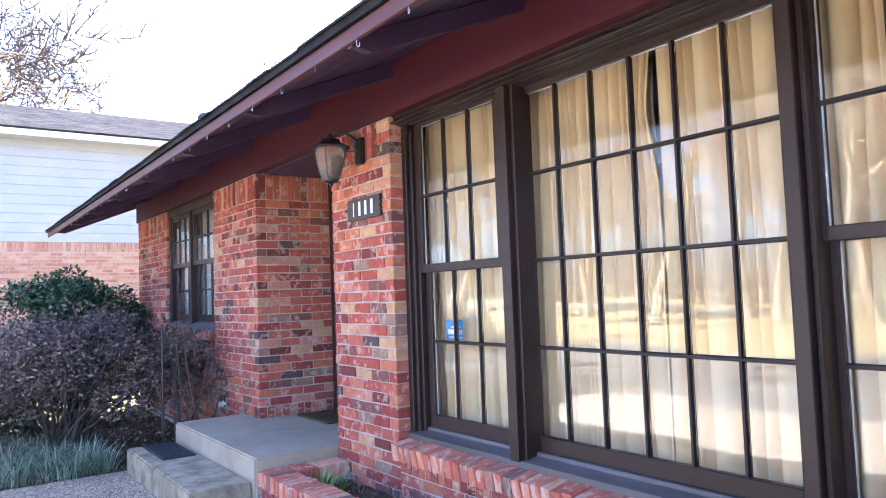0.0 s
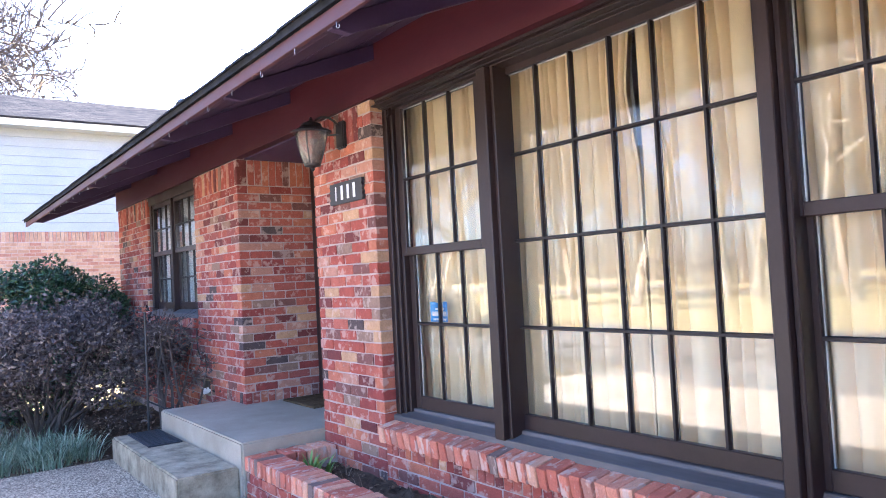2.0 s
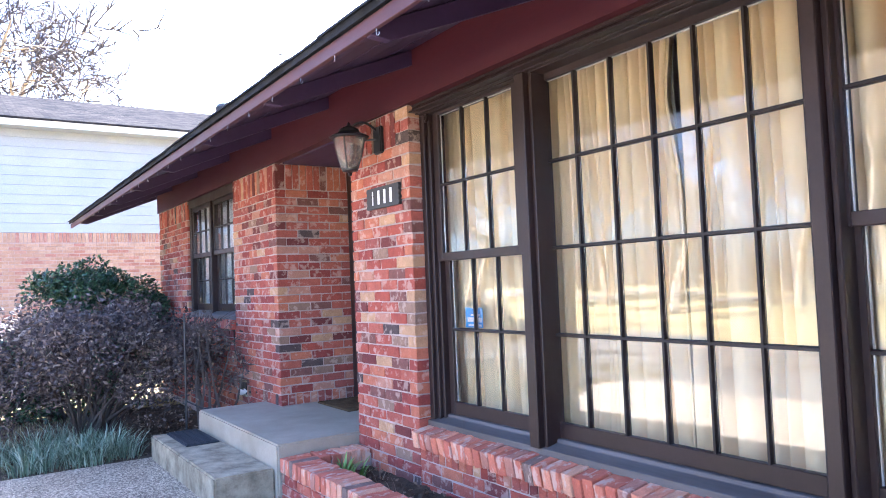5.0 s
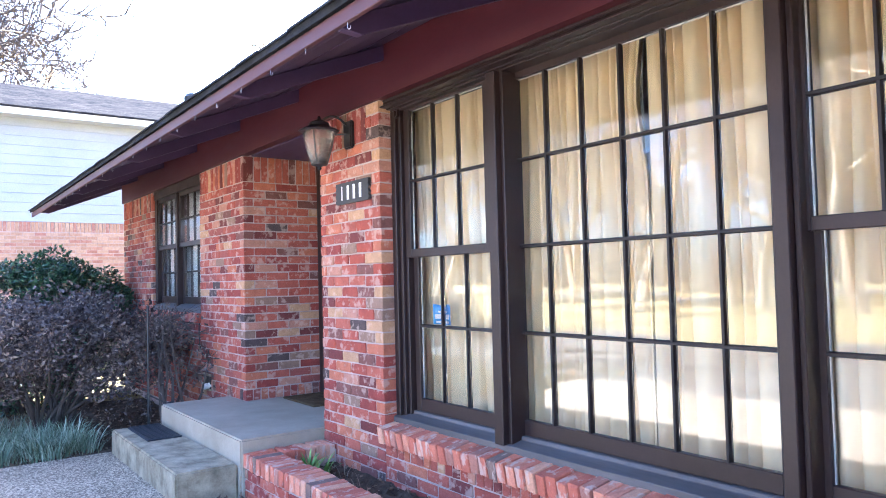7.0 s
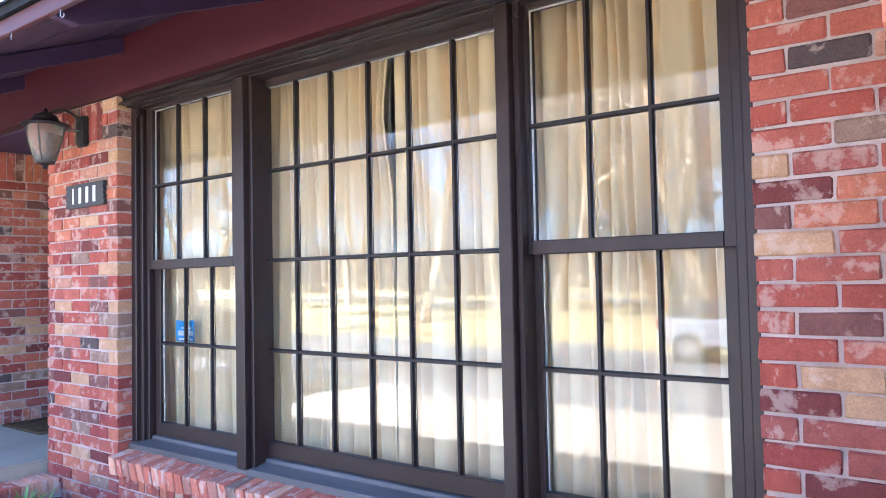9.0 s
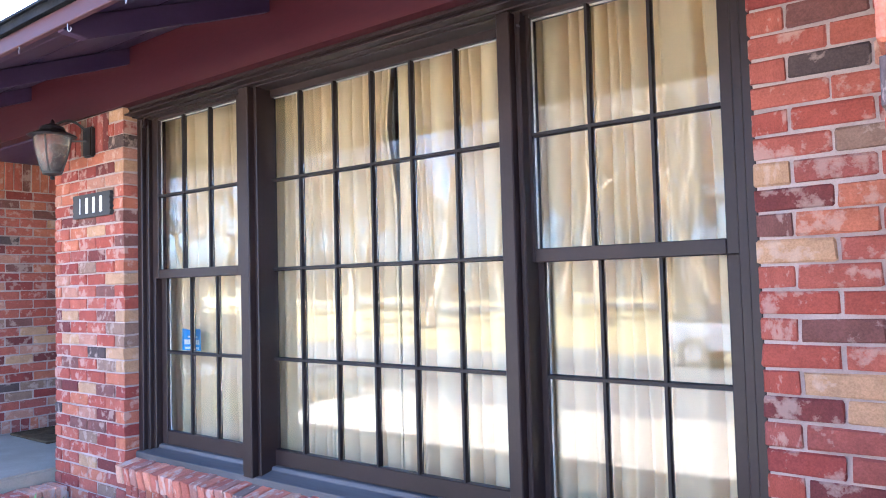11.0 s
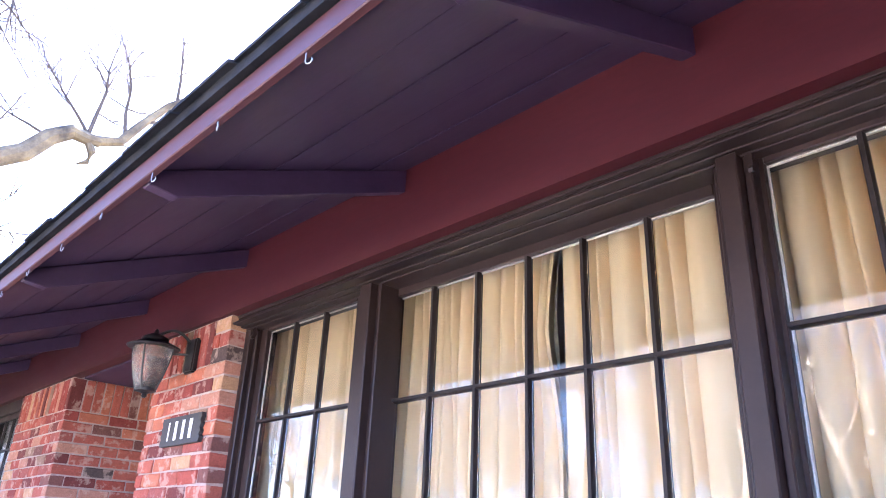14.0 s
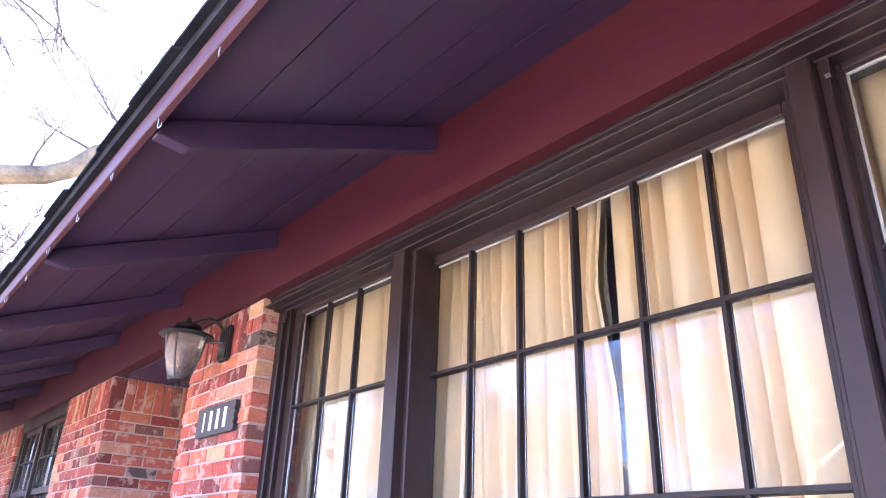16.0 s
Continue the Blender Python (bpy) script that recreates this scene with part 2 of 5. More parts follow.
def exposed_aggregate():
    m, nt, p = nodes_of("pebble_walk")
    tc = nt.nodes.new("ShaderNodeTexCoord")
    v = nt.nodes.new("ShaderNodeTexVoronoi")
    v.inputs["Scale"].default_value = 105
    nt.links.new(tc.outputs["Object"], v.inputs["Vector"])
    big = noise_fac(nt, 2.0, 5, 0.6)
    col = ramp(nt, v.outputs["Color"], [(0.2, (0.11, 0.083, 0.055)), (0.5, (0.26, 0.208, 0.145)), (0.8, (0.56, 0.455, 0.33))])
    col = mixc(nt, 0.6, col, ramp(nt, big, [(0.3, (0.65, 0.65, 0.62)), (0.7, (1.35, 1.33, 1.3))]), "MULTIPLY")
    nt.links.new(col, p.inputs["Base Color"])
    p.inputs["Roughness"].default_value = 0.85
    bump(nt, p, v.outputs["Distance"], 0.8, 0.006)
    return m


PEBBLE = exposed_aggregate()
tagged(bar("pavement_walk", -2.3, 1.40, -3.0, 6.55, -0.05, GROUND, PEBBLE, None, 0.008), "exposed-aggregate concrete walk along the house front", "walkway", kind="structure")

# ---- porch and step ----
bm = bmesh.new()
prism(bm, [(1.665, 4.655), (3.05, 4.655), (3.05, 6.52), (1.665, 6.52)], "z", 0.0, PORCH)
soften(bm, 0.012, 2)
tagged(part("porch_slab", bm, CONCRETE), "smooth grey concrete porch slab before the front door", "porch", kind="structure")
bm = bmesh.new()
prism(bm, [(1.265, 4.70), (1.662, 4.70), (1.662, 6.49), (1.265, 6.49)], "z", 0.0, STEP)
soften(bm, 0.012, 2)
tagged(part("porch_step", bm, OLD_CONCRETE), "weathered stained concrete step below the porch", "step", kind="structure")

# ---- bricks ----
BL, BH, BD, CZ = 0.199, 0.0610, 0.092, 0.0718
brick_meshes = []
for k in range(10):
    rnd = random.Random(40 + k)
    bm = bmesh.new()
    bmesh.ops.create_cube(bm, size=1.0)
    bmesh.ops.transform(bm, verts=bm.verts, matrix=Matrix.Diagonal((BL, BD, BH, 1)))
    bmesh.ops.bevel(bm, geom=list(bm.edges), offset=0.0045, segments=1, affect="EDGES")
    for v in bm.verts:
        v.co += Vector((rnd.uniform(-1, 1) * 0.0032, rnd.uniform(-1, 1) * 0.002, rnd.uniform(-1, 1) * 0.0030))
    me = bpy.data.meshes.new("brick")
    bm.to_mesh(me)
    bm.free()
    brick_meshes.append(me)
for me in brick_meshes:
    me.materials.append(BRICK)
cap_meshes = [me.copy() for me in brick_meshes]
for me in cap_meshes:
    me.materials.clear()
    me.materials.append(CAP_BRICK)
brng = random.Random(7)


def brick(parent, centre, length, facing, height=BH, depth=BD, tilt=0.0, stand=False, meshes=None):
    """One brick. facing: 'x' shows its long side towards -x, 'y' towards -y. stand: on its end."""
    ob = new("brick", brng.choice(meshes or brick_meshes))
    turn = Euler((0, 0, radians(90) if facing == "x" else 0)).to_matrix().to_4x4()
    if stand:
        turn = turn @ Euler((0, radians(90), 0)).to_matrix().to_4x4()
    jitter = Euler((brng.uniform(-0.006, 0.006), brng.uniform(-0.006, 0.006) + tilt, brng.uniform(-0.008, 0.008))).to_matrix().to_4x4()
    proud = brng.uniform(-0.0025, 0.0025)
    c = Vector(centre) + (Vector((proud, 0, 0)) if facing == "x" else Vector((0, proud, 0)))
    flip = brng.choice((1, -1))
    ob.parent = parent
    ob.matrix_local = Matrix.Translation(c) @ turn @ jitter @ Matrix.Diagonal((flip * length / BL * flip * flip, depth / BD, height / BH, 1))
    return ob


def courses(z0, z1):
    n = max(1, round((z1 - z0) / CZ))
    p = (z1 - z0) / n
    return [(z0 + (k + 0.5) * p, p - (CZ - BH)) for k in range(n)]


def lay(parent, facing, plane, a, b, z0, z1, odd=0, corner=None, made=None):
    """Running bond over [a, b] along the wall, bricks from a on. corner: a corner at a where every second course starts a brick's depth in."""
    for k, (z, h) in enumerate(courses(z0, z1)):
        shift = (k + odd) % 2
        s = a
        if corner is not None:
            s = a + (BD + 0.009 if shift else 0.0)
            first = BL
        else:
            first = BL if not shift else BL * 0.5 - 0.005
        e = s + first
        while s < b - 0.03:
            e = min(e, b)
            if b - e < 0.05:
                e = b
            L = e - s + brng.uniform(-0.003, 0.002)
            mid = (s + e) / 2
            c = (plane + BD / 2, mid, z) if facing == "x" else (mid, plane + BD / 2, z)
            if made is None:
                brick(parent, c, L, facing, h + brng.uniform(-0.002, 0.002))
            else:
                made.append((c, L, facing, h + brng.uniform(-0.002, 0.002)))
            s = e + 0.009
            e = s + BL


def lay_upright(parent, facing, plane, a, b, z0, z1, depth=BD, meshes=None):
    n = max(1, round((b - a) / 0.067))
    p = (b - a) / n
    for k in range(n):
        mid = a + (k + 0.5) * p
        c = (plane + depth / 2, mid, (z0 + z1) / 2) if facing == "x" else (mid, plane + depth / 2, (z0 + z1) / 2)
        brick(parent, c, z1 - z0 - 0.009, facing, p - 0.009, depth, 0, True, meshes)


def joined_bricks(name, parent, made, material):
    """Bricks too far off to be picked apart, in one mesh."""
    vs, fs = [], []
    for (c, L, facing, h) in made:
        me = brng.choice(brick_meshes)
        o = len(vs)
        for v in me.vertices:
            x, y, z = v.co.x * L / BL, v.co.y, v.co.z * h / BH
            vs.append((c[0] - y, c[1] + x, c[2] + z) if facing == "x" else (c[0] + x, c[1] + y, c[2] + z))
        fs += [[o + i for i in f.vertices] for f in me.polygons]
    me = bpy.data.meshes.new(name)
    me.from_pydata(vs, [], fs)
    me.materials.append(material)
    ob = new(name, me)
    ob.parent = parent
    ob["kind"] = "stuff"
    return ob


def core(name, pieces, label):
    bm = bmesh.new()
    for p in pieces:
        box(bm, *p)
    return tagged(part(name, bm, MORTAR), label, "brick wall", kind="structure")


M = 0.007
WIN_A, WIN_B = 0.490, 3.828
SILL_Z = 0.615
wall_pier = core("wall_pier", [(FACE + M, 2.42, WIN_B + M, 4.63 - M, 0.0, TOP)], "reclaimed red brick pier with pale smeared mortar")
wall_end = core("wall_strip", [(FACE + M, 2.50, 0.02, WIN_A - M, 0.0, TOP)], "reclaimed red brick wall strip beside the picture window")
wall_low = core("wall_under_window", [(FACE + M, 2.50, WIN_A - M, WIN_B + M, 0.0, 0.52)], "low brick wall under the picture window")
wall_side = core("wall_porch_side", [(FACE + M, 3.02, 6.10 + M, 6.20, 0.0, TOP)], "reclaimed brick side wall of the porch recess")
WW_A, WW_B, WW_Z = 7.28, 9.05, 1.16
wall_wing = core("wall_wing", [(FACE + M, 2.40, 6.20, WW_A - M, 0.0, TOP), (FACE + M, 2.40, WW_A - M, WW_B + M, 0.0, WW_Z - 0.1), (FACE + M, 2.40, WW_B + M, Y_END - M, 0.0, TOP)], "reclaimed red brick wing front round a window")
wall_near = core("wall_projecting", [(1.05 + M, 2.4, -5.0, 0.067 - M, 0.0, 2.75)], "projecting red brick wall at the end of the front")

# ---- the shell behind the brick: rooms, back walls, floor, ceiling ----
tagged(bar("wall_room_back", 5.6, 5.8, -1.0, 4.6, 0.2, 3.0, WALL_IN, None, 0), "plain plaster back wall of the room", "wall", kind="structure")
tagged(bar("wall_room_side_1", 2.5, 5.6, 4.45, 4.6, 0.2, 3.0, WALL_IN, None, 0), "plain plaster side wall of the room", "wall", kind="structure")
tagged(bar("wall_room_side_2", 2.5, 5.6, -1.0, 0.05, 0.2, 3.0, WALL_IN, None, 0), "plain plaster side wall of the room", "wall", kind="structure")
tagged(bar("floor_room", 2.5, 5.6, 0.05, 4.45, 0.3, 0.45, FLOOR_IN, None, 0), "wooden floor of the room", "floor", kind="structure")
tagged(bar("ceiling_room", 2.46, 5.6, 0.0, 4.6, 2.62, 2.7, WALL_IN, None, 0), "plain plaster ceiling of the room", "ceiling", kind="structure")
tagged(bar("wall_porch_back", 3.06, 3.2, 4.6, 6.2, 0.2, 2.8, BROWN, None, 0), "dark painted wall round the front door", "wall", kind="structure")
tagged(bar("wall_porch_return", 2.425, 3.06, 4.602, 4.63, 0.2, 2.56, MORTAR, None, 0), "brick return beside the front door", "wall", kind="structure")
tagged(bar("wall_wing_back", 5.0, 5.2, 6.2, Y_END, 0.2, 3.0, WALL_IN, None, 0), "plain back wall of the wing room", "wall", kind="structure")
tagged(bar("wall_wing_end", 2.455, 5.0, Y_END - 0.2, Y_END - 0.01, 0.0, 3.0, MORTAR, None, 0), "brick end wall of the wing", "wall", kind="structure")
tagged(bar("wall_wing_inner", 3.03, 5.0, 6.07, 6.25, 0.2, 3.0, WALL_IN, None, 0), "plain inner wall of the wing", "wall", kind="structure")
tagged(bar("ceiling_porch", FACE + 0.06, 3.06, 4.64, 6.05, 2.56, 2.62, SHADED_EAVE_PAINT, None, 0), "porch ceiling with shade in its dark colour", "ceiling", kind="structure")
tagged(bar("ceiling_wing", 2.46, 5.0, 6.2, Y_END - 0.2, 2.62, 2.7, WALL_IN, None, 0), "plain ceiling of the wing room", "ceiling", kind="structure")

# ---- roof ----
Y0, Y1 = -6.0, 11.62


def roof_z(x):
    return EAVE_Z + 0.065 + PITCH * (x - EAVE_X)


RIDGE_X = 6.3
bm = bmesh.new()
prism(bm, [(EAVE_X - 0.02, roof_z(EAVE_X - 0.02) + 0.02), (RIDGE_X, roof_z(RIDGE_X) + 0.02), (RIDGE_X, roof_z(RIDGE_X) + 0.055), (EAVE_X - 0.02, roof_z(EAVE_X - 0.02) + 0.055)], "y", Y0, Y1)
prism(bm, [(RIDGE_X, roof_z(RIDGE_X) + 0.02), (11.0, roof_z(RIDGE_X) - 1.9), (11.0, roof_z(RIDGE_X) - 1.86), (RIDGE_X, roof_z(RIDGE_X) + 0.055)], "y", Y0, Y1)
roof = tagged(part("roof", bm, SHINGLE), "low roof with dark asphalt shingles and open eaves", "roof", kind="structure")
tagged(bar("wall_back", 10.4, 10.6, -5.0, Y_END, 0, 2.7, MORTAR, None, 0), "plain brick back wall", "wall", kind="structure")
bm = bmesh.new()
prism(bm, [(EAVE_X, EAVE_Z + 0.016), (EAVE_X + 0.022, EAVE_Z + 0.016), (EAVE_X + 0.022, EAVE_Z + 0.078), (EAVE_X, EAVE_Z + 0.078)], "y", Y0, Y1 - 0.004)
soften(bm, 0.003)
part("fascia", bm, FASCIA, roof, "faded dull-red painted fascia board")
# decking boards under the eave, one by one
w = 0.19
x = EAVE_X + 0.024
k = 0
while x < FACE + 0.05:
    x2 = min(x + w, FACE + 0.06)
    bm = bmesh.new()
    lift = 0.002 * (k % 2)
    prism(bm, [(x + 0.002, roof_z(x) - 0.012 + lift), (x2 - 0.002, roof_z(x2) - 0.012 + lift), (x2 - 0.002, roof_z(x2) + 0.017), (x + 0.002, roof_z(x) + 0.017)], "y", Y0, Y1 - 0.01)
    part("soffit_board", bm, SHADED_EAVE_PAINT, roof, "maroon decking board with shade and blue haze in its colour" if k == 0 else "")
    x = x2
    k += 1
sh = random.Random(3)
y = -0.6
while y < Y1 - 0.05:  # the lowest row of shingles, tab by tab
    y2 = min(y + sh.uniform(0.26, 0.34), Y1)
    out, up = sh.uniform(0.012, 0.028), sh.uniform(0.0, 0.006)
    xa, xb = EAVE_X - 0.02 - out, EAVE_X + 0.16
    bm = bmesh.new()
    prism(bm, [(xa, roof_z(xa) + 0.050 + up), (xb, roof_z(xb) + 0.057), (xb, roof_z(xb) + 0.064), (xa, roof_z(xa) + 0.060 + up)], "y", y + 0.003, y2 - 0.003)
    part("shingle", bm, SHINGLE, roof)
    y = y2
for k in range(9):
    yc = 1.37 + 1.185 * k
    bm = bmesh.new()
    d = 0.106
    prism(bm, [(EAVE_X + 0.026, roof_z(EAVE_X + 0.026) - 0.014), (EAVE_X + 0.026, roof_z(EAVE_X + 0.026) - 0.060), (EAVE_X + 0.115, roof_z(EAVE_X + 0.115) - d), (FACE + 0.05, roof_z(FACE + 0.05) - d), (FACE + 0.05, roof_z(FACE + 0.05) - 0.014)], "y", yc - 0.022, yc + 0.022)
    soften(bm, 0.003)
    part("rafter_tail", bm, SHADED_EAVE_PAINT, roof)
# frieze board over windows and brick
bm = bmesh.new()
box(bm, FACE - 0.02, FACE + 0.055, 0.14, Y_END + 0.02, TOP, roof_z(FACE) - 0.02)
tagged(part("trim_frieze", bm, MAROON), "wide maroon painted frieze board under the eave", "frieze board", kind="structure")
bm = bmesh.new()
prism(bm, [(FACE + 0.1, TOP), (6.0, TOP), (6.0, roof_z(6.0) - 0.05), (FACE + 0.1, roof_z(FACE + 0.1) - 0.05)], "y", Y_END - 0.1, Y_END - 0.02)
tagged(part("wall_gable", bm, MAROON), "plain gable end wall", "wall", kind="structure")
tagged(bar("ceiling_attic", FACE + 0.06, 10.4, -5.0, Y_END - 0.1, 2.71, 2.74, WALL_IN, None, 0), "plain attic floor", "ceiling", kind="structure")

# ---- windows ----
def pane(parent, x, y0, y1, z0, z1, rng):
    bm = bmesh.new()
    box(bm, -0.002, 0.002, y0 - (y0 + y1) / 2, y1 - (y0 + y1) / 2, z0 - (z0 + z1) / 2, z1 - (z0 + z1) / 2)
    ob = part("pane", bm, GLASS, parent)
    ob.matrix_local = Matrix.Translation((x, (y0 + y1) / 2, (z0 + z1) / 2)) @ Euler((0, radians(rng.uniform(-0.25, 0.25)), radians(rng.uniform(-0.3, 0.3)))).to_matrix().to_4x4()
    ob.visible_shadow = False
    return ob


def sash(window, x, ys, zs, stile, top, bottom, thick=0.035, rng=None, bar_w=0.019, white=True):
    """A glazed sash: ys and zs are the glass edges and the bars between; stile, top and bottom the widths of its frame."""
    s = base("sash", 0, 0, 0)
    s.parent = window
    y0, y1, z0, z1 = ys[0], ys[-1], zs[0], zs[-1]
    f = bmesh.new()
    box(f, x - thick / 2, x + thick / 2, y0 - stile, y0, z0 - bottom, z1 + top)
    box(f, x - thick / 2, x + thick / 2, y1, y1 + stile, z0 - bottom, z1 + top)
    box(f, x - thick / 2 + 0.0006, x + thick / 2, y0, y1, z1, z1 + top)
    box(f, x - thick / 2 + 0.0006, x + thick / 2, y0, y1, z0 - bottom, z0)
    soften(f, 0.003)
    part("sash_frame", f, BROWN, s)
    for y in ys[1:-1]:
        f = bmesh.new()
        prism(f, [(x - thick / 2 + 0.004, y - bar_w / 2 + 0.004), (x - thick / 2 + 0.004, y + bar_w / 2 - 0.004), (x + 0.004, y + bar_w / 2), (x + 0.012, y + bar_w / 2), (x + 0.012, y - bar_w / 2), (x + 0.004, y - bar_w / 2)], "z", z0, z1)
        part("muntin", f, MUNTIN, s)
    for z in zs[1:-1]:
        f = bmesh.new()
        prism(f, [(x - thick / 2 + 0.002, z - bar_w / 2 + 0.004), (x - thick / 2 + 0.002, z + bar_w / 2 - 0.004), (x + 0.004, z + bar_w / 2), (x + 0.0125, z + bar_w / 2), (x + 0.0125, z - bar_w / 2), (x + 0.004, z - bar_w / 2)], "y", y0, y1)
        part("muntin", f, MUNTIN, s)
    for a, b in zip(ys, ys[1:]):
        for c, d in zip(zs, zs[1:]):
            ya, yb = a + (bar_w / 2 if a != y0 else 0), b - (bar_w / 2 if b != y1 else 0)
            za, zb = c + (bar_w / 2 if c != z0 else 0), d - (bar_w / 2 if d != z1 else 0)
            pane(s, x + 0.003, ya + 0.0006, yb - 0.0006, za + 0.0006, zb - 0.0006, rng)
    if white:  # a thin line of bare putty where the glass meets the frame
        f = bmesh.new()
        box(f, x + 0.0055, x + 0.011, y0 + 0.0005, y1 - 0.0005, z1 - 0.006, z1 - 0.0005)
        box(f, x + 0.0055, x + 0.011, y1 - 0.006, y1 - 0.0005, z0 + 0.0005, z1 - 0.0065)
        part("putty_line", f, PUTTY, s)
    return s


wr = random.Random(5)
window_1 = base("window_1", 0, 0, 0, "wide brown-painted picture window of many panes between two sash windows", "window", kind="structure")
HEAD = 2.505
# centre light
sash(window_1, 2.445, [1.432, 1.648, 1.880, 2.106, 2.337, 2.568, 2.804], [0.745, 1.180, 1.618, 2.058, 2.472], 0.035, 0.045, 0.075, 0.04, wr)
# side windows: upper sash outside, lower sash behind it
for ys in ([2.978, 3.215, 3.452, 3.685], [0.606, 0.825, 1.047, 1.273]):
    sash(window_1, 2.398, ys, [1.645, 2.060, 2.490], 0.042, 0.036, 0.050, 0.036, wr)
    sash(window_1, 2.438, [ys[0] + 0.012, ys[1] + 0.003, ys[2] - 0.003, ys[3] - 0.012], [0.745, 1.180, 1.602], 0.05, 0.04, 0.075, 0.036, wr)
# mullions, jambs, head, with stepped mouldings
for y0, y1 in ((2.788, 2.855), (1.307, 1.363)):
    bar("mullion", 2.300, 2.464, y0, y1, 0.63, HEAD, BROWN, window_1, 0.004)
for y0, y1, x in ((2.8555, 2.880, 2.335), (2.8805, 2.934, 2.375), (2.7655, 2.7875, 2.335), (1.3635, 1.388, 2.340), (1.2845, 1.3065, 2.335),
                  (3.7285, 3.752, 2.385), (3.7525, 3.779, 2.362), (3.7795, 3.826, 2.338), (0.5275, 0.5625, 2.345), (0.493, 0.527, 2.310)):
    bar("jamb_moulding", x, 2.464, y0, y1, 0.635, HEAD, BROWN, window_1, 0.004)
# little scrolled stops at the top of the side windows' tracks
for y in (3.7345, 1.278):
    bm = bmesh.new()
    prism(bm, [(2.350, 2.504), (2.350, 2.470), (2.340, 2.452), (2.328, 2.448), (2.322, 2.456), (2.330, 2.468), (2.330, 2.504)], "y", y, y + 0.012)
    part("track_stop", bm, BROWN, window_1)
# head: two thin steps, a lip, a hollow and a flat band that the frieze shades
for x, z0, z1 in ((2.338, 2.5055, 2.5125), (2.308, 2.513, 2.520), (2.262, 2.5205, 2.529), (2.285, 2.5575, TOP - 0.001)):
    bar("head_moulding", x, 2.475, 0.493, 3.826, z0, z1, BROWN, window_1, 0.002)
bm = bmesh.new()
cove = [(2.262 + 0.030 * math.sin(a), 2.5295 + 0.0275 * (1 - math.cos(a))) for a in [k * math.pi / 12 for k in range(7)]]
prism(bm, cove + [(2.475, 2.557), (2.475, 2.5295)], "y", 0.493, 3.826)
part("head_moulding", bm, BROWN, window_1)
bm = bmesh.new()
prism(bm, [(2.318, 0.598), (2.50, 0.598), (2.50, 0.672), (2.405, 0.668), (2.400, 0.650), (2.318, 0.632)], "y", WIN_A + 0.002, WIN_B - 0.002)
soften(bm, 0.003)
part("window_sill", bm, SILL, window_1, "weathered grey-brown sloping wooden sill")

window_2 = base("window_2", 0, 0, 0, "pair of brown-painted sash windows in the brick wing", "window", kind="structure")
for a in (7.40, 8.235):
    ys = [a, a + 0.23, a + 0.46, a + 0.69]
    sash(window_2, 2.318, ys, [1.92, 2.175, 2.43], 0.042, 0.045, 0.05, 0.034, wr, 0.02, False)
    sash(window_2, 2.354, [ys[0] + 0.01, ys[1], ys[2], ys[3] - 0.01], [1.33, 1.60, 1.875], 0.05, 0.04, 0.075, 0.034, wr, 0.02, False)
for y0, y1, x in ((WW_A + 0.002, 7.36, 2.285), (8.135, 8.19, 2.275), (8.97, WW_B - 0.002, 2.285)):
    bar("jamb_moulding", x, 2.39, y0, y1, 1.22, 2.475, BROWN, window_2, 0.004)
bar("head_moulding", 2.275, 2.40, WW_A + 0.002, WW_B - 0.002, 2.4755, TOP, BROWN, window_2, 0.004)
bm = bmesh.new()
prism(bm, [(2.25, 1.17), (2.39, 1.17), (2.39, 1.255), (2.32, 1.25), (2.25, 1.215)], "y", WW_A + 0.002, WW_B - 0.002)
soften(bm, 0.003)
part("window_sill", bm, SILL, window_2, "grey weathered sill")


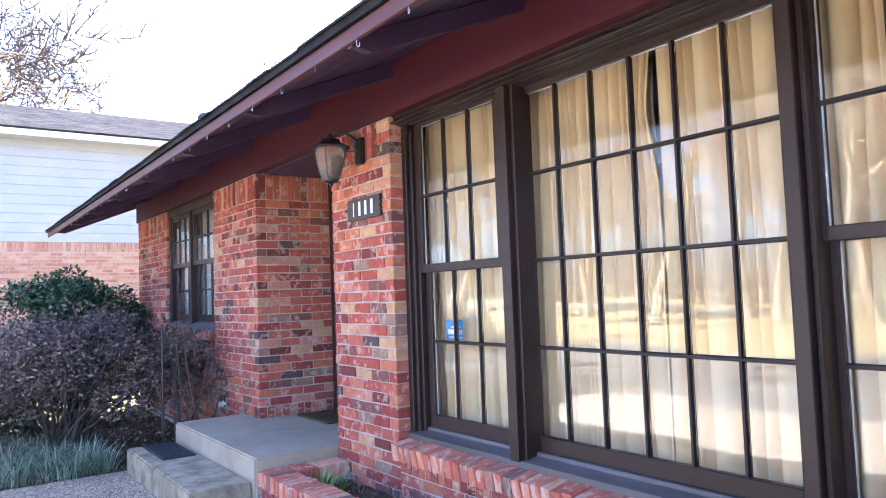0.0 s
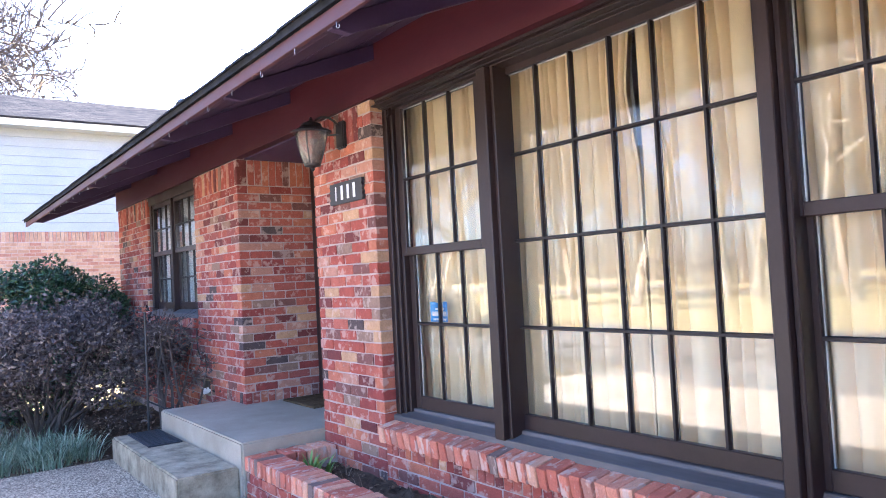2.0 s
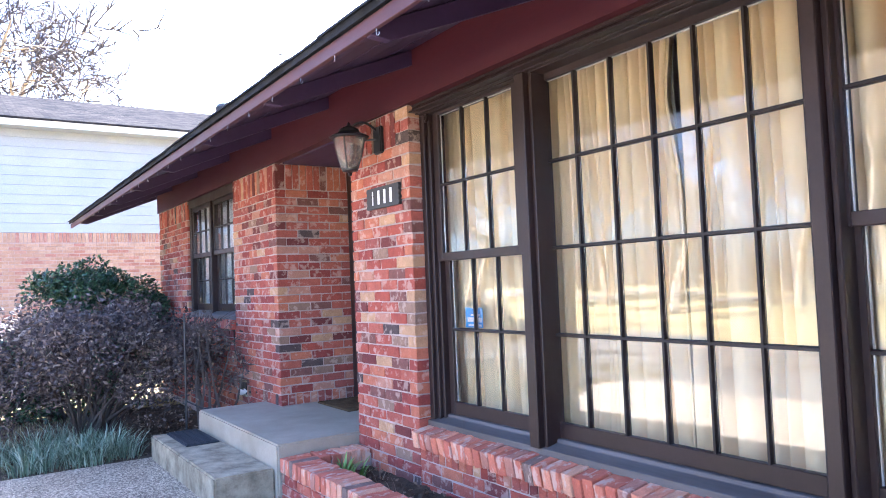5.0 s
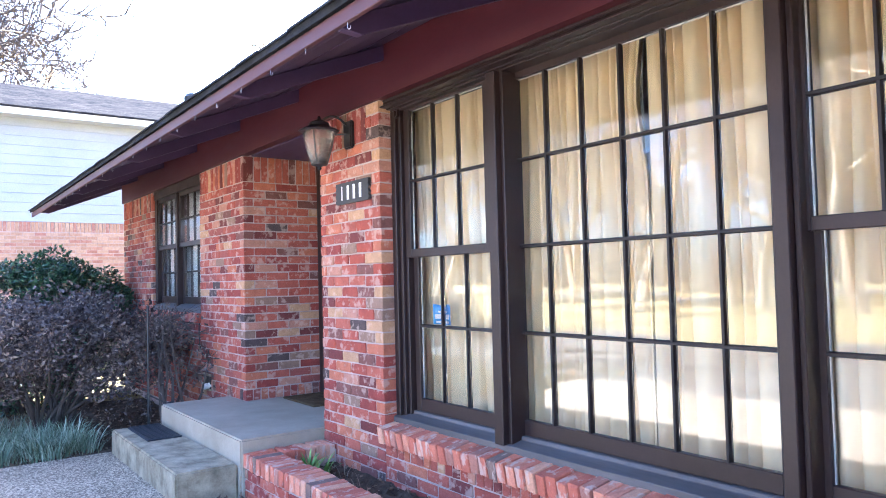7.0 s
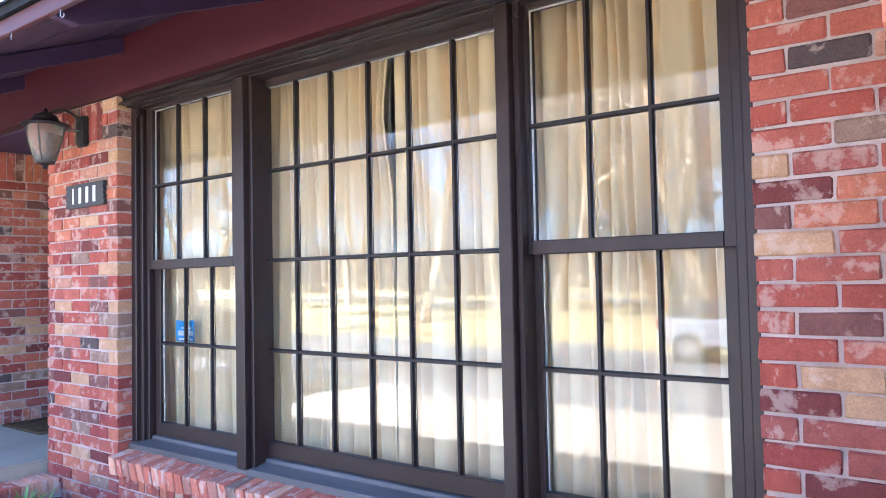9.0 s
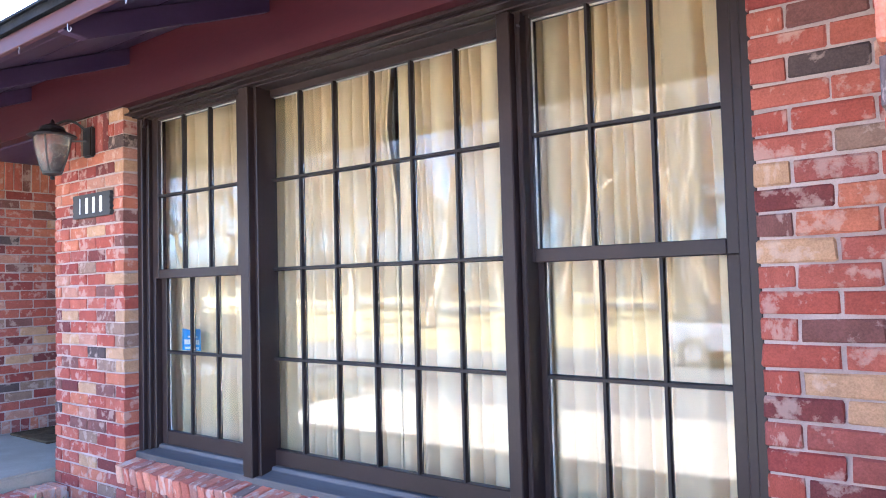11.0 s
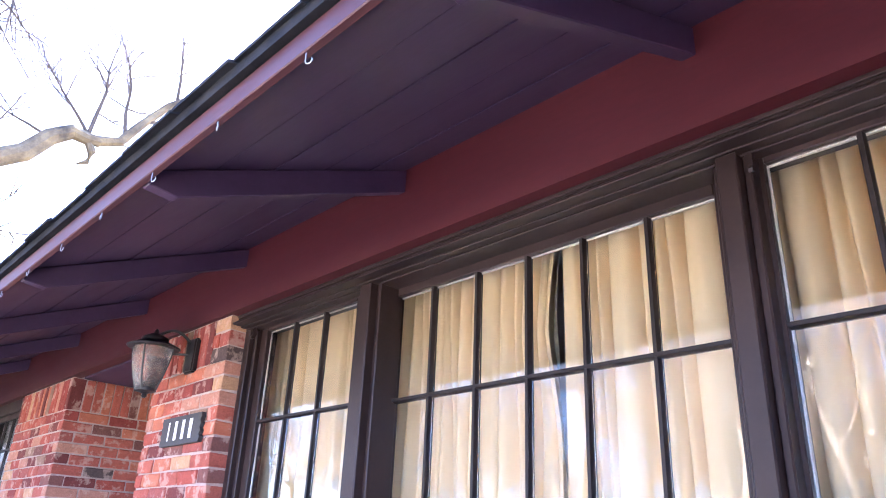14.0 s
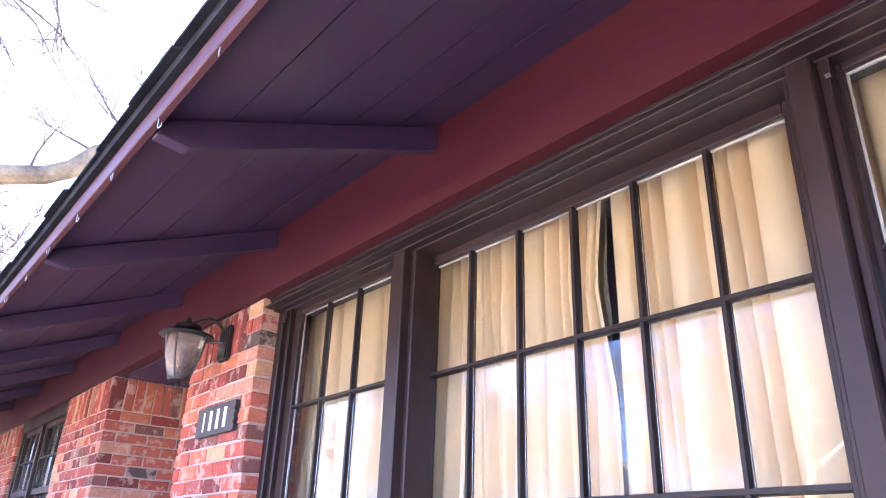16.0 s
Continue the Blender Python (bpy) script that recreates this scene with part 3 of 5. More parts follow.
def curtain(name, x, y0, y1, z0, z1, seed, label, open_from=None):
    """Hanging cloth with folds. open_from: (y at the top, how far it swings aside, where it closes again)."""
    rng = random.Random(seed)
    n = int((y1 - y0) / 0.006)
    rows = 26
    phase = [rng.uniform(0, 6.28) for _ in range(5)]
    # uneven folds: broad flat stretches, then narrow valleys, some of them slanting
    folds, y = [], y0 + 0.03
    while y < y1:
        folds.append((y, rng.uniform(0.006, 0.013), rng.uniform(0.05, 0.11), rng.choice((0, 0, 0, rng.uniform(-0.10, 0.10))) + rng.uniform(-0.015, 0.015), rng.uniform(-0.5, 0.6)))
        y += rng.choice((rng.uniform(0.035, 0.06), rng.uniform(0.04, 0.075), rng.uniform(0.08, 0.15)))
    vs, fs = [], []
    for r in range(rows + 1):
        v = r / rows
        z = z1 - (z1 - z0) * v
        for i in range(n + 1):
            y = y0 + (y1 - y0) * i / n
            d = 0.010 * math.sin(21 * y + phase[0] + 1.2 * v) + 0.007 * math.sin(47 * y + phase[1]) + 0.006 * math.sin(4.0 * v + 6 * y + phase[2])
            for yk, w, depth, slant, fade in folds:
                q = (y - yk - slant * v - 0.006 * math.sin(5 * v + 40 * yk)) / (w * (1 + 0.5 * v))
                q *= 1.7 if q < 0 else 0.6
                if -4 < q < 3:
                    d += depth * math.exp(-abs(q) ** 1.5) * max(0.15, 1 + fade * (v - 0.5))
            yy = y
            if open_from:
                edge, swing, close = open_from
                k = max(0.0, 1 - abs(y - edge) / 0.25) * min(1.0, 0.1 + v / 0.19) * min(1.0, max(0.0, 1 - (v - 0.2) / close))
                yy = y + swing * k
            vs.append((x + d, yy, z))
    for r in range(rows):
        for i in range(n):
            a = r * (n + 1) + i
            fs.append((a, a + 1, a + n + 2, a + n + 1))
    me = bpy.data.meshes.new(name)
    me.from_pydata(vs, [], fs)
    me.materials.append(CURTAIN)
    for f in me.polygons:
        f.use_smooth = True
    ob = new(name, me)
    so = ob.modifiers.new("cloth", "SOLIDIFY")
    so.thickness = 0.0015
    return tagged(ob, label, "curtain", "curtains at the picture window")


curtain("curtain", 2.520, 2.036, 4.3, 0.60, 2.619, 3, "long cream pleated curtain pulled slightly aside at its top", (2.036, 0.050, 0.16))
curtain("curtain", 2.516, 0.30, 2.026, 0.60, 2.619, 9, "long cream pleated curtain hanging to the sill")
LACE = surface("cream_lace", (0.36, 0.32, 0.24), (0.70, 0.63, 0.48), 0.95, 55, 260, 0.8, 0.004, spec=0.1)
bm = bmesh.new()
lace = [[bm.verts.new((2.585 + 0.006 * math.sin(9 * i), 2.094 + 0.085 * i / 5 + 0.004 * math.sin(r), 1.9 + 0.70 * r / 14)) for i in range(6)] for r in range(15)]
for r in range(14):
    for i in range(5):
        bm.faces.new((lace[r][i], lace[r][i + 1], lace[r + 1][i + 1], lace[r + 1][i]))
sheer = tagged(part("sheer_curtain", bm, LACE), "narrow cream lace sheer hanging in the curtain gap", "curtain", "curtains at the picture window")
sheer.modifiers.new("cloth", "SOLIDIFY").thickness = 0.001
c2 = curtain("curtain", 2.42, WW_A + 0.05, WW_B - 0.05, 1.18, 2.619, 12, "white curtain behind the wing window")
c2["group"] = "curtains at the wing window"
c2.data.materials[0] = WHITE_CLOTH

# ---- brickwork, piece by piece ----
lay(wall_pier, "x", FACE, WIN_B, 4.63, 0.15, 2.345)
lay_upright(wall_pier, "x", FACE, 3.985, 4.63, 2.345, TOP)
lay(wall_pier, "x", FACE, WIN_B, 3.985, 2.345, TOP)
for k, (z, h) in enumerate(courses(0.184, 2.570)):  # from the window jamb towards the projecting wall
    e = WIN_A
    s = e - (BL if k % 2 else BL * 0.5 - 0.005)
    while e > 0.06:
        s = max(s, 0.025)
        brick(wall_end, (FACE + BD / 2, (s + e) / 2, z), e - s, "x", h)
        e = s - 0.009
        s = e - BL
lay(wall_near, "x", 1.05, -0.95, 0.067, 0.35, 2.72)
lay(wall_low, "x", FACE, WIN_A, WIN_B, 0.20, 0.405)
lay_upright(wall_low, "x", FACE, WIN_A, WIN_B, 0.405, 0.512)
n = 49
for k in range(n):  # sloping brick ledge under the sill
    p = (WIN_B - WIN_A) / n
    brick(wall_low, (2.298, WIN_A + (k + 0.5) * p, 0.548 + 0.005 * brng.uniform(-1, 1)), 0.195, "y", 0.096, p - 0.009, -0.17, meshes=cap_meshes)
# porch side wall: interlocking corner with the wing front
for k, (z, h) in enumerate(courses(PORCH + 0.10, 2.345)):
    s = FACE if k % 2 else FACE + BD + 0.009
    while s < 3.0:
        e = min(s + BL, 3.02)
        brick(wall_side, ((s + e) / 2, 6.10 + BD / 2, z), e - s, "y", h)
        s = e + 0.009
    s = 6.10 if k % 2 == 0 else 6.10 + BD + 0.009
    while s < WW_A - 0.03:
        e = min(s + BL, WW_A)
        if WW_A - e < 0.05:
            e = WW_A
        brick(wall_wing, (FACE + BD / 2, (s + e) / 2, z), e - s, "x", h)
        s = e + 0.009
lay_upright(wall_side, "y", 6.10, FACE, 3.02, PORCH, PORCH + 0.10)
lay_upright(wall_side, "y", 6.10, FACE + 0.1, 3.02, 2.345, TOP)
lay_upright(wall_wing, "x", FACE, 6.10, WW_A, 2.345, TOP)
lay_upright(wall_wing, "x", FACE, 6.165, WW_A, PORCH, PORCH + 0.10)
far = []
lay(None, "x", FACE, WW_A + 0.01, WW_B, 0.15, WW_Z - 0.1, 0, None, far)
lay(None, "x", FACE, WW_B + 0.002, Y_END, 0.15, 2.345, 1, None, far)
lay(None, "x", FACE, 6.52, WW_A, 0.15, PORCH, 1, None, far)
joined_bricks("brickwork", wall_wing, far, BRICK)
lay_upright(wall_wing, "x", FACE, WW_B + 0.002, Y_END, 2.345, TOP)
n = 26
for k in range(n):
    p = (WW_B - WW_A) / n
    brick(wall_wing, (2.215 + 0.1, WW_A + (k + 0.5) * p, 1.118), 0.2, "y", 0.095, p - 0.009, 0.08)

# ---- planter ----
PX0, PX1, PTOP = 1.68, 1.88, 0.362
planter = core("planter_wall", [(PX0 + 0.012, PX1 - 0.02, -0.2, 4.64, 0.0, PTOP - 0.03), (PX1 - 0.021, 2.254, 4.46, 4.64, 0.0, PTOP - 0.03)], "low planter wall of worn red brick set on edge")
n = 70
for k in range(n):
    p = 4.83 / n
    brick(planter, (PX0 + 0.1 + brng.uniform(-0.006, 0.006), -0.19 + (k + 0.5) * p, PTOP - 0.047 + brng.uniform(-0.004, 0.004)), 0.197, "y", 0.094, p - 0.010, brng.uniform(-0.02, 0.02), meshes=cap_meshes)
for k in range(5):
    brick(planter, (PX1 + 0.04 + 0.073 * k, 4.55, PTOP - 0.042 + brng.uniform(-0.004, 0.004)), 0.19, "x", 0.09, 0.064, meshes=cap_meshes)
lay(planter, "x", PX0 + 0.004, -0.19, 4.64, 0.06, PTOP - 0.096)
bm = bmesh.new()
rows, cols = 80, 8
grid = [[bm.verts.new((PX1 - 0.015 + (2.26 - PX1 + 0.015) * j / cols, -0.19 + 4.66 * i / rows, 0.245 + 0.03 * noise.noise((j * 0.9, i * 0.7, 2)) + 0.012 * noise.noise((j * 3.1, i * 2.7, 5)))) for j in range(cols + 1)] for i in range(rows + 1)]
for i in range(rows):
    for j in range(cols):
        bm.faces.new((grid[i][j], grid[i][j + 1], grid[i + 1][j + 1], grid[i + 1][j]))
tagged(part("planter_soil", bm, SOIL), "dark bare soil with leaf litter in the planter", "soil", kind="stuff")

# ---- porch lamp ----
LAMP_GLASS = surface("rippled_lamp_glass", (0.50, 0.46, 0.40), (0.74, 0.70, 0.63), 0.14, 9, 22, 0.9, 0.012)
LAMP_GLASS.node_tree.nodes["Principled BSDF"].inputs["Transmission Weight"].default_value = 0.9
lx, ly = 2.080, 4.285
lamp = base("wall_lamp", FACE, 4.11, 2.33, "black lantern with rippled glass on a gooseneck arm", "wall lamp")


def lamp_part(name, bm, material, label="", grow=False):
    if grow:
        bmesh.ops.transform(bm, verts=bm.verts, matrix=Matrix.Translation((lx, ly, 2.186)) @ Matrix.Diagonal((1.12, 1.12, 1.07, 1)) @ Matrix.Translation((-lx, -ly, -2.168)))
    return under(part(name, bm, material, None, label), lamp)


bm = bmesh.new()
box(bm, FACE - 0.028, FACE + 0.004, 4.130, 4.230, 2.325, 2.503)
soften(bm, 0.008, 2)
lamp_part("backplate", bm, IRON)
bm = bmesh.new()
path = []
for k in range(13):
    a = math.pi * (1 - k / 12)
    f = k / 12
    path.append((FACE - 0.02 - 0.16 * f, 4.185 + 0.10 * f, 2.475 + 0.055 * math.sin(a) + 0.015 * f))
tube(bm, [(FACE - 0.02, 4.185, 2.41)] + path, [0.008] * 14, 8)
lamp_part("gooseneck_arm", bm, IRON)
bm = bmesh.new()
tube(bm, [(FACE - 0.02, 4.185, 2.42), (lx + 0.09, ly - 0.04, 2.42)], [0.006, 0.006], 6)
lamp_part("brace", bm, IRON)
bm = bmesh.new()
lathe(bm, [(0.112, 2.402), (0.118, 2.408), (0.105, 2.416), (0.07, 2.432), (0.062, 2.440), (0.058, 2.455), (0.03, 2.470), (0.012, 2.478), (0.010, 2.492), (0.004, 2.50)], lx, ly)
lamp_part("cap", bm, IRON, grow=True)
bm = bmesh.new()
lathe(bm, [(0.04, 2.208), (0.058, 2.25), (0.074, 2.31), (0.083, 2.36), (0.086, 2.401)], lx, ly, 32)
g = lamp_part("glass_globe", bm, LAMP_GLASS, "rippled clear lamp glass", True)
for f in g.data.polygons:
    f.use_smooth = True
bm = bmesh.new()
lathe(bm, [(0.006, 2.168), (0.012, 2.176), (0.010, 2.186), (0.022, 2.192), (0.046, 2.198), (0.048, 2.210), (0.042, 2.2105)], lx, ly)
lamp_part("finial", bm, IRON, grow=True)
for k in range(4):
    a = math.radians(45 + 90 * k)
    bm = bmesh.new()
    tube(bm, [(lx + r * math.cos(a), ly + r * math.sin(a), z) for r, z in ((0.046, 2.205), (0.064, 2.26), (0.080, 2.32), (0.090, 2.37), (0.094, 2.404))], [0.004] * 5, 6)
    lamp_part("rib", bm, IRON, grow=True)

# ---- number plate ----
PLATE = surface("slate_grey_plate", (0.028, 0.027, 0.028), (0.05, 0.047, 0.047), 0.6, 20, 100, 0.3, 0.002)
plate = base("house_sign", FACE, 4.18, 1.96, "dark grey notched house sign with white metal figures", "sign")
bm = bmesh.new()
prof = [(3.972, 1.962), (3.962, 1.985), (3.974, 1.997), (3.962, 2.012), (3.975, 2.03), (3.964, 2.047), (3.976, 2.062), (3.966, 2.080), (3.972, 2.100), (4.390, 2.100), (4.396, 2.082), (4.388, 2.064), (4.397, 2.046), (4.387, 2.03), (4.397, 2.012), (4.387, 1.996), (4.396, 1.98), (4.390, 1.962)]
prof = [(y - 0.037, z + 0.006) for y, z in prof]
prism(bm, prof, "x", FACE - 0.022, FACE - 0.001)
under(part("plaque", bm, PLATE), plate)
for yc, w in ((4.268, 0.010), (4.188, 0.026), (4.108, 0.026), (4.028, 0.028)):
    bm = bmesh.new()
    box(bm, FACE - 0.027, FACE - 0.0215, yc - w / 2, yc + w / 2, 1.991, 2.084)
    soften(bm, 0.002)
    under(part("figure", bm, WHITE_PAINT), plate)

# ---- sticker inside the side window ----
BLUE = surface("blue_card", (0.02, 0.20, 0.55), (0.04, 0.30, 0.66), 0.4, 8, 60, 0.05)
sticker = base("security_sign", 2.452, 3.5, 1.19, "small blue and white security card standing inside the window", "sign")
bm = bmesh.new()
for i in range(9):
    y = 3.412 + 0.170 * i / 8
    x = 2.462 + 0.012 * math.sin(math.pi * i / 8)
    bm.verts.new((x, y, 1.192))
    bm.verts.new((x, y, 1.308 + 0.004 * math.sin(i)))
bm.verts.ensure_lookup_table()
for i in range(8):
    bm.faces.new((bm.verts[2 * i], bm.verts[2 * i + 2], bm.verts[2 * i + 3], bm.verts[2 * i + 1]))
card = under(part("card", bm, BLUE), sticker)
card.modifiers.new("card", "SOLIDIFY").thickness = 0.001
for z0, z1, y0, y1 in ((1.225, 1.252, 3.425, 3.565), (1.262, 1.272, 3.45, 3.54), (1.200, 1.212, 3.43, 3.56)):
    bm = bmesh.new()
    for i in range(9):
        y = y0 + (y1 - y0) * i / 8
        x = 2.462 + 0.012 * math.sin(math.pi * (y - 3.412) / 0.170) - 0.0025
        bm.verts.new((x, y, z0))
        bm.verts.new((x, y, z1))
    bm.verts.ensure_lookup_table()
    for i in range(8):
        bm.faces.new((bm.verts[2 * i], bm.verts[2 * i + 2], bm.verts[2 * i + 3], bm.verts[2 * i + 1]))
    under(part("printed_band", bm, WHITE_PAINT), sticker)

# ---- hooks along the fascia ----
GALV = surface("galvanised_wire", (0.3, 0.3, 0.31), (0.45, 0.45, 0.46), 0.45, 20, 80, 0.1, metal=0.9)
bm = bmesh.new()
pts = [(0, 0, 0.02), (0, 0, 0.0)] + [(-0.008 + 0.008 * math.cos(a), 0, -0.002 + 0.008 * math.sin(a)) for a in [-k * math.pi / 8 for k in range(1, 11)]]
tube(bm, pts, [0.0016] * len(pts), 6)
hook = part("cup_hook", bm, GALV)
tagged(hook, "small galvanised cup hook screwed in below the fascia", "hook", "hooks along the fascia")
hook.location = (EAVE_X + 0.006, 0.976, EAVE_Z - 0.003)
hook.rotation_euler = (0, 0, radians(60))
for k in range(1, 24):
    copy_thing(hook, pose(EAVE_X + 0.006, 0.976 + 0.371 * k, EAVE_Z - 0.003, 0, 0, 40 + 37 * k % 80))

# ---- mats ----
step_mat = base("step_mat", 1.42, 6.2, STEP, "black ribbed rubber mat on the concrete step", "mat")
bm = bmesh.new()
box(bm, 1.375, 1.63, 5.80, 6.44, STEP, STEP + 0.012)
soften(bm, 0.004)
under(part("mat_base", bm, RUBBER), step_mat)
for i in range(5):
    for j in range(12):
        bm = bmesh.new()
        x, y = 1.392 + 0.047 * i, 5.825 + 0.051 * j
        box(bm, x, x + 0.034, y, y + 0.038, STEP + 0.012, STEP + 0.017)
        under(part("stud", bm, RUBBER), step_mat)
COIR = surface("coir", (0.07, 0.045, 0.025), (0.16, 0.11, 0.06), 1.0, 12, 260, 1.0, 0.006, spec=0.05)
bm = bmesh.new()
box(bm, 2.56, 3.02, 5.42, 6.02, PORCH, PORCH + 0.018)
soften(bm, 0.006)
tagged(part("door_mat", bm, COIR), "worn brown coir mat before the front door", "mat")

# ---- front door behind the pier ----
door = base("door_1", 3.05, 5.3, PORCH, "dark painted front door in a moulded frame", "door", kind="structure")
for n_, a, b, z0, z1, x in (("door_leaf", 4.9, 5.82, PORCH + 0.02, 2.44, 3.02), ("door_frame", 5.823, 5.92, PORCH, 2.53, 2.985), ("door_frame", 5.9205, 6.095, PORCH, 2.555, 2.955), ("door_frame", 4.80, 4.897, PORCH, 2.53, 2.985)):
    under(bar(n_, x, 3.058, a, b, z0, z1, BROWN, None, 0.004), door)
bm = bmesh.new()
tube(bm, [(3.02, 4.97, 1.40), (2.985, 4.97, 1.40)], [0.012, 0.012], 10)
tube(bm, [(2.985, 4.97, 1.40), (2.955, 4.97, 1.40)], [0.026, 0.022], 12)
under(part("door_knob", bm, GALV), door)

# ---- wing wall fittings ----
bm = bmesh.new()
tube(bm, [(FACE - 0.008, 7.30, 1.13), (FACE - 0.01, 7.31, 0.98), (FACE - 0.012, 7.28, 0.86), (FACE - 0.012, 7.20, 0.77), (FACE - 0.014, 7.08, 0.76), (FACE - 0.02, 7.0, 0.80), (FACE - 0.03, 6.97, 0.83)], [0.006] * 7, 6)
tagged(part("wall_cable", bm, IRON), "black cable looped against the brick below the window", "cable")
vent = base("foundation_vent", FACE, 7.08, 0.45, "small foundation vent, its hollow a black panel, with a white pipe stub", "vent")
under(bar("vent_frame", FACE - 0.012, FACE + 0.01, 6.98, 7.20, 0.435, 0.455, OLD_CONCRETE, None, 0.002), vent)
under(bar("vent_frame", FACE - 0.012, FACE + 0.01, 6.98, 7.20, 0.575, 0.595, OLD_CONCRETE, None, 0.002), vent)
# Solid black panel: shade inside the vent, put into colour.
under(bar("vent_shade_panel", FACE - 0.010, FACE + 0.012, 6.995, 7.185, 0.456, 0.574, IRON, None, 0.002), vent)
bm = bmesh.new()
tube(bm, [(FACE + 0.01, 7.02, 0.49), (FACE - 0.06, 7.02, 0.48)], [0.028, 0.028], 12)
under(part("pipe_stub", bm, WHITE_PAINT), vent)
bm = bmesh.new()
tube(bm, [(1.62, 6.75, GROUND), (1.62, 6.75, 1.28)], [0.011, 0.011], 8)
tube(bm, [(1.62, 6.75, 0.5), (1.74, 6.62, 0.43), (1.80, 6.6, 0.44)], [0.008, 0.008, 0.008], 6)
tagged(part("garden_stake", bm, IRON), "thin black iron garden stake beside the porch", "stake")

# ---- plants ----
def leaf_material(name, stops, rough=0.6):
    m, nt, p = nodes_of(name)
    geo = nt.nodes.new("ShaderNodeNewGeometry")
    col = ramp(nt, geo.outputs["Random Per Island"], stops)
    n_ = noise_fac(nt, 40, 3, 0.5)
    col = mixc(nt, 0.4, col, ramp(nt, n_, [(0.3, (0.6, 0.6, 0.6)), (0.7, (1.2, 1.2, 1.2))]), "MULTIPLY")
    nt.links.new(col, p.inputs["Base Color"])
    p.inputs["Roughness"].default_value = rough
    return m


PURPLE = leaf_material("purple_leaf", [(0.0, (0.046, 0.034, 0.034)), (0.5, (0.098, 0.073, 0.068)), (0.85, (0.18, 0.14, 0.118)), (1.0, (0.28, 0.22, 0.165))], 0.85)
GREEN = leaf_material("hedge_leaf", [(0.0, (0.012, 0.03, 0.016)), (0.6, (0.03, 0.075, 0.03)), (0.92, (0.07, 0.13, 0.05)), (1.0, (0.25, 0.15, 0.09))], 0.4)
BLADE = leaf_material("lily_turf_blade", [(0.0, (0.06, 0.10, 0.06)), (0.5, (0.18, 0.24, 0.14)), (1.0, (0.55, 0.58, 0.42))])
SPROUT = leaf_material("sprout_leaf", [(0.0, (0.10, 0.20, 0.03)), (1.0, (0.25, 0.36, 0.08))])
DRY = leaf_material("dry_leaf", [(0.0, (0.06, 0.04, 0.03)), (0.6, (0.16, 0.10, 0.06)), (1.0, (0.32, 0.24, 0.16))], 0.9)


def leaves_mesh(name, spots, size, rng, material, fold=0.25):
    """Small folded leaves: spots of (place, outward direction)."""
    vs, fs = [], []
    for p, d in spots:
        s = size * rng.uniform(0.6, 1.3)
        a = Vector((rng.gauss(0, 1), rng.gauss(0, 1), rng.gauss(0, 0.7))).normalized()
        a = (a + d * 0.6).normalized()
        b = a.cross(Vector((rng.gauss(0, 1), rng.gauss(0, 1), rng.gauss(0, 1)))).normalized()
        c = a.cross(b)
        o = len(vs)
        vs += [p, p + a * s * 0.45 + b * s * 0.28 + c * s * fold * 0.4, p + a * s, p + a * s * 0.45 - b * s * 0.28 + c * s * fold * 0.4, p + a * s * 0.5 - c * s * 0.05]
        fs += [(o, o + 1, o + 4), (o + 1, o + 2, o + 4), (o + 2, o + 3, o + 4), (o + 3, o, o + 4)]
    me = bpy.data.meshes.new(name)
    me.from_pydata([tuple(v) for v in vs], [], fs)
    me.materials.append(material)
    return new(name, me)


def shrub(name, cx, cy, z0, rx, ry, zlow, ztop, count, size, leafmat, seed, label, stems=14, lumps=26):
    rng = random.Random(seed)
    e = base(name, cx, cy, z0, label, "shrub")
    # uneven crown made of many clumps
    centres = []
    for k in range(lumps):
        a, r = rng.uniform(0, 6.283), math.sqrt(rng.uniform(0.05, 1))
        x, y = cx + rx * r * math.cos(a), cy + ry * r * math.sin(a)
        h = ztop - (ztop - zlow) * (0.10 + 0.30 * r * r) * rng.uniform(0.3, 1.2)
        centres.append((Vector((x, y, rng.uniform(zlow + 0.1, h))), rng.uniform(0.16, 0.30)))
        centres.append((Vector((x, y, h - 0.10)), rng.uniform(0.13, 0.2)))
    spots = []
    for k in range(count):
        c, r = rng.choice(centres)
        d = Vector((rng.gauss(0, 1), rng.gauss(0, 1), rng.gauss(0, 0.8))).normalized()
        p = c + d * r * rng.uniform(0.35, 1.0) ** 0.5
        if p.z < zlow + 0.15 and rng.random() < 0.75:
            continue
        if p.z > z0 + 0.03:
            spots.append((p, d))
    under(tagged(leaves_mesh("foliage", spots, size, rng, leafmat), kind="stuff"), e)
    for k in range(stems):
        a = rng.uniform(0, 6.283)
        foot = Vector((cx + 0.12 * math.cos(a), cy + 0.12 * math.sin(a), z0))
        c, r = rng.choice(centres)
        mid = foot.lerp(c, 0.45) + Vector((rng.uniform(-0.08, 0.08), rng.uniform(-0.08, 0.08), 0.05))
        bm = bmesh.new()
        tube(bm, [foot, foot.lerp(mid, 0.5) + Vector((0, 0, 0.04)), mid, c], [0.022, 0.016, 0.011, 0.004], 5)
        under(part("stem", bm, DARKBARK), e)
    bm = bmesh.new()
    for k in range(stems * 12):
        c, r = rng.choice(centres)
        d = Vector((rng.gauss(0, 1), rng.gauss(0, 1), rng.gauss(0.4, 0.8))).normalized()
        tube(bm, [c - d * r * 0.4, c + d * r * 0.5, c + d * r * rng.uniform(0.9, 1.3)], [0.004, 0.003, 0.0015], 3)
    under(tagged(part("twig_mass", bm, DARKBARK), kind="stuff"), e)
    return e


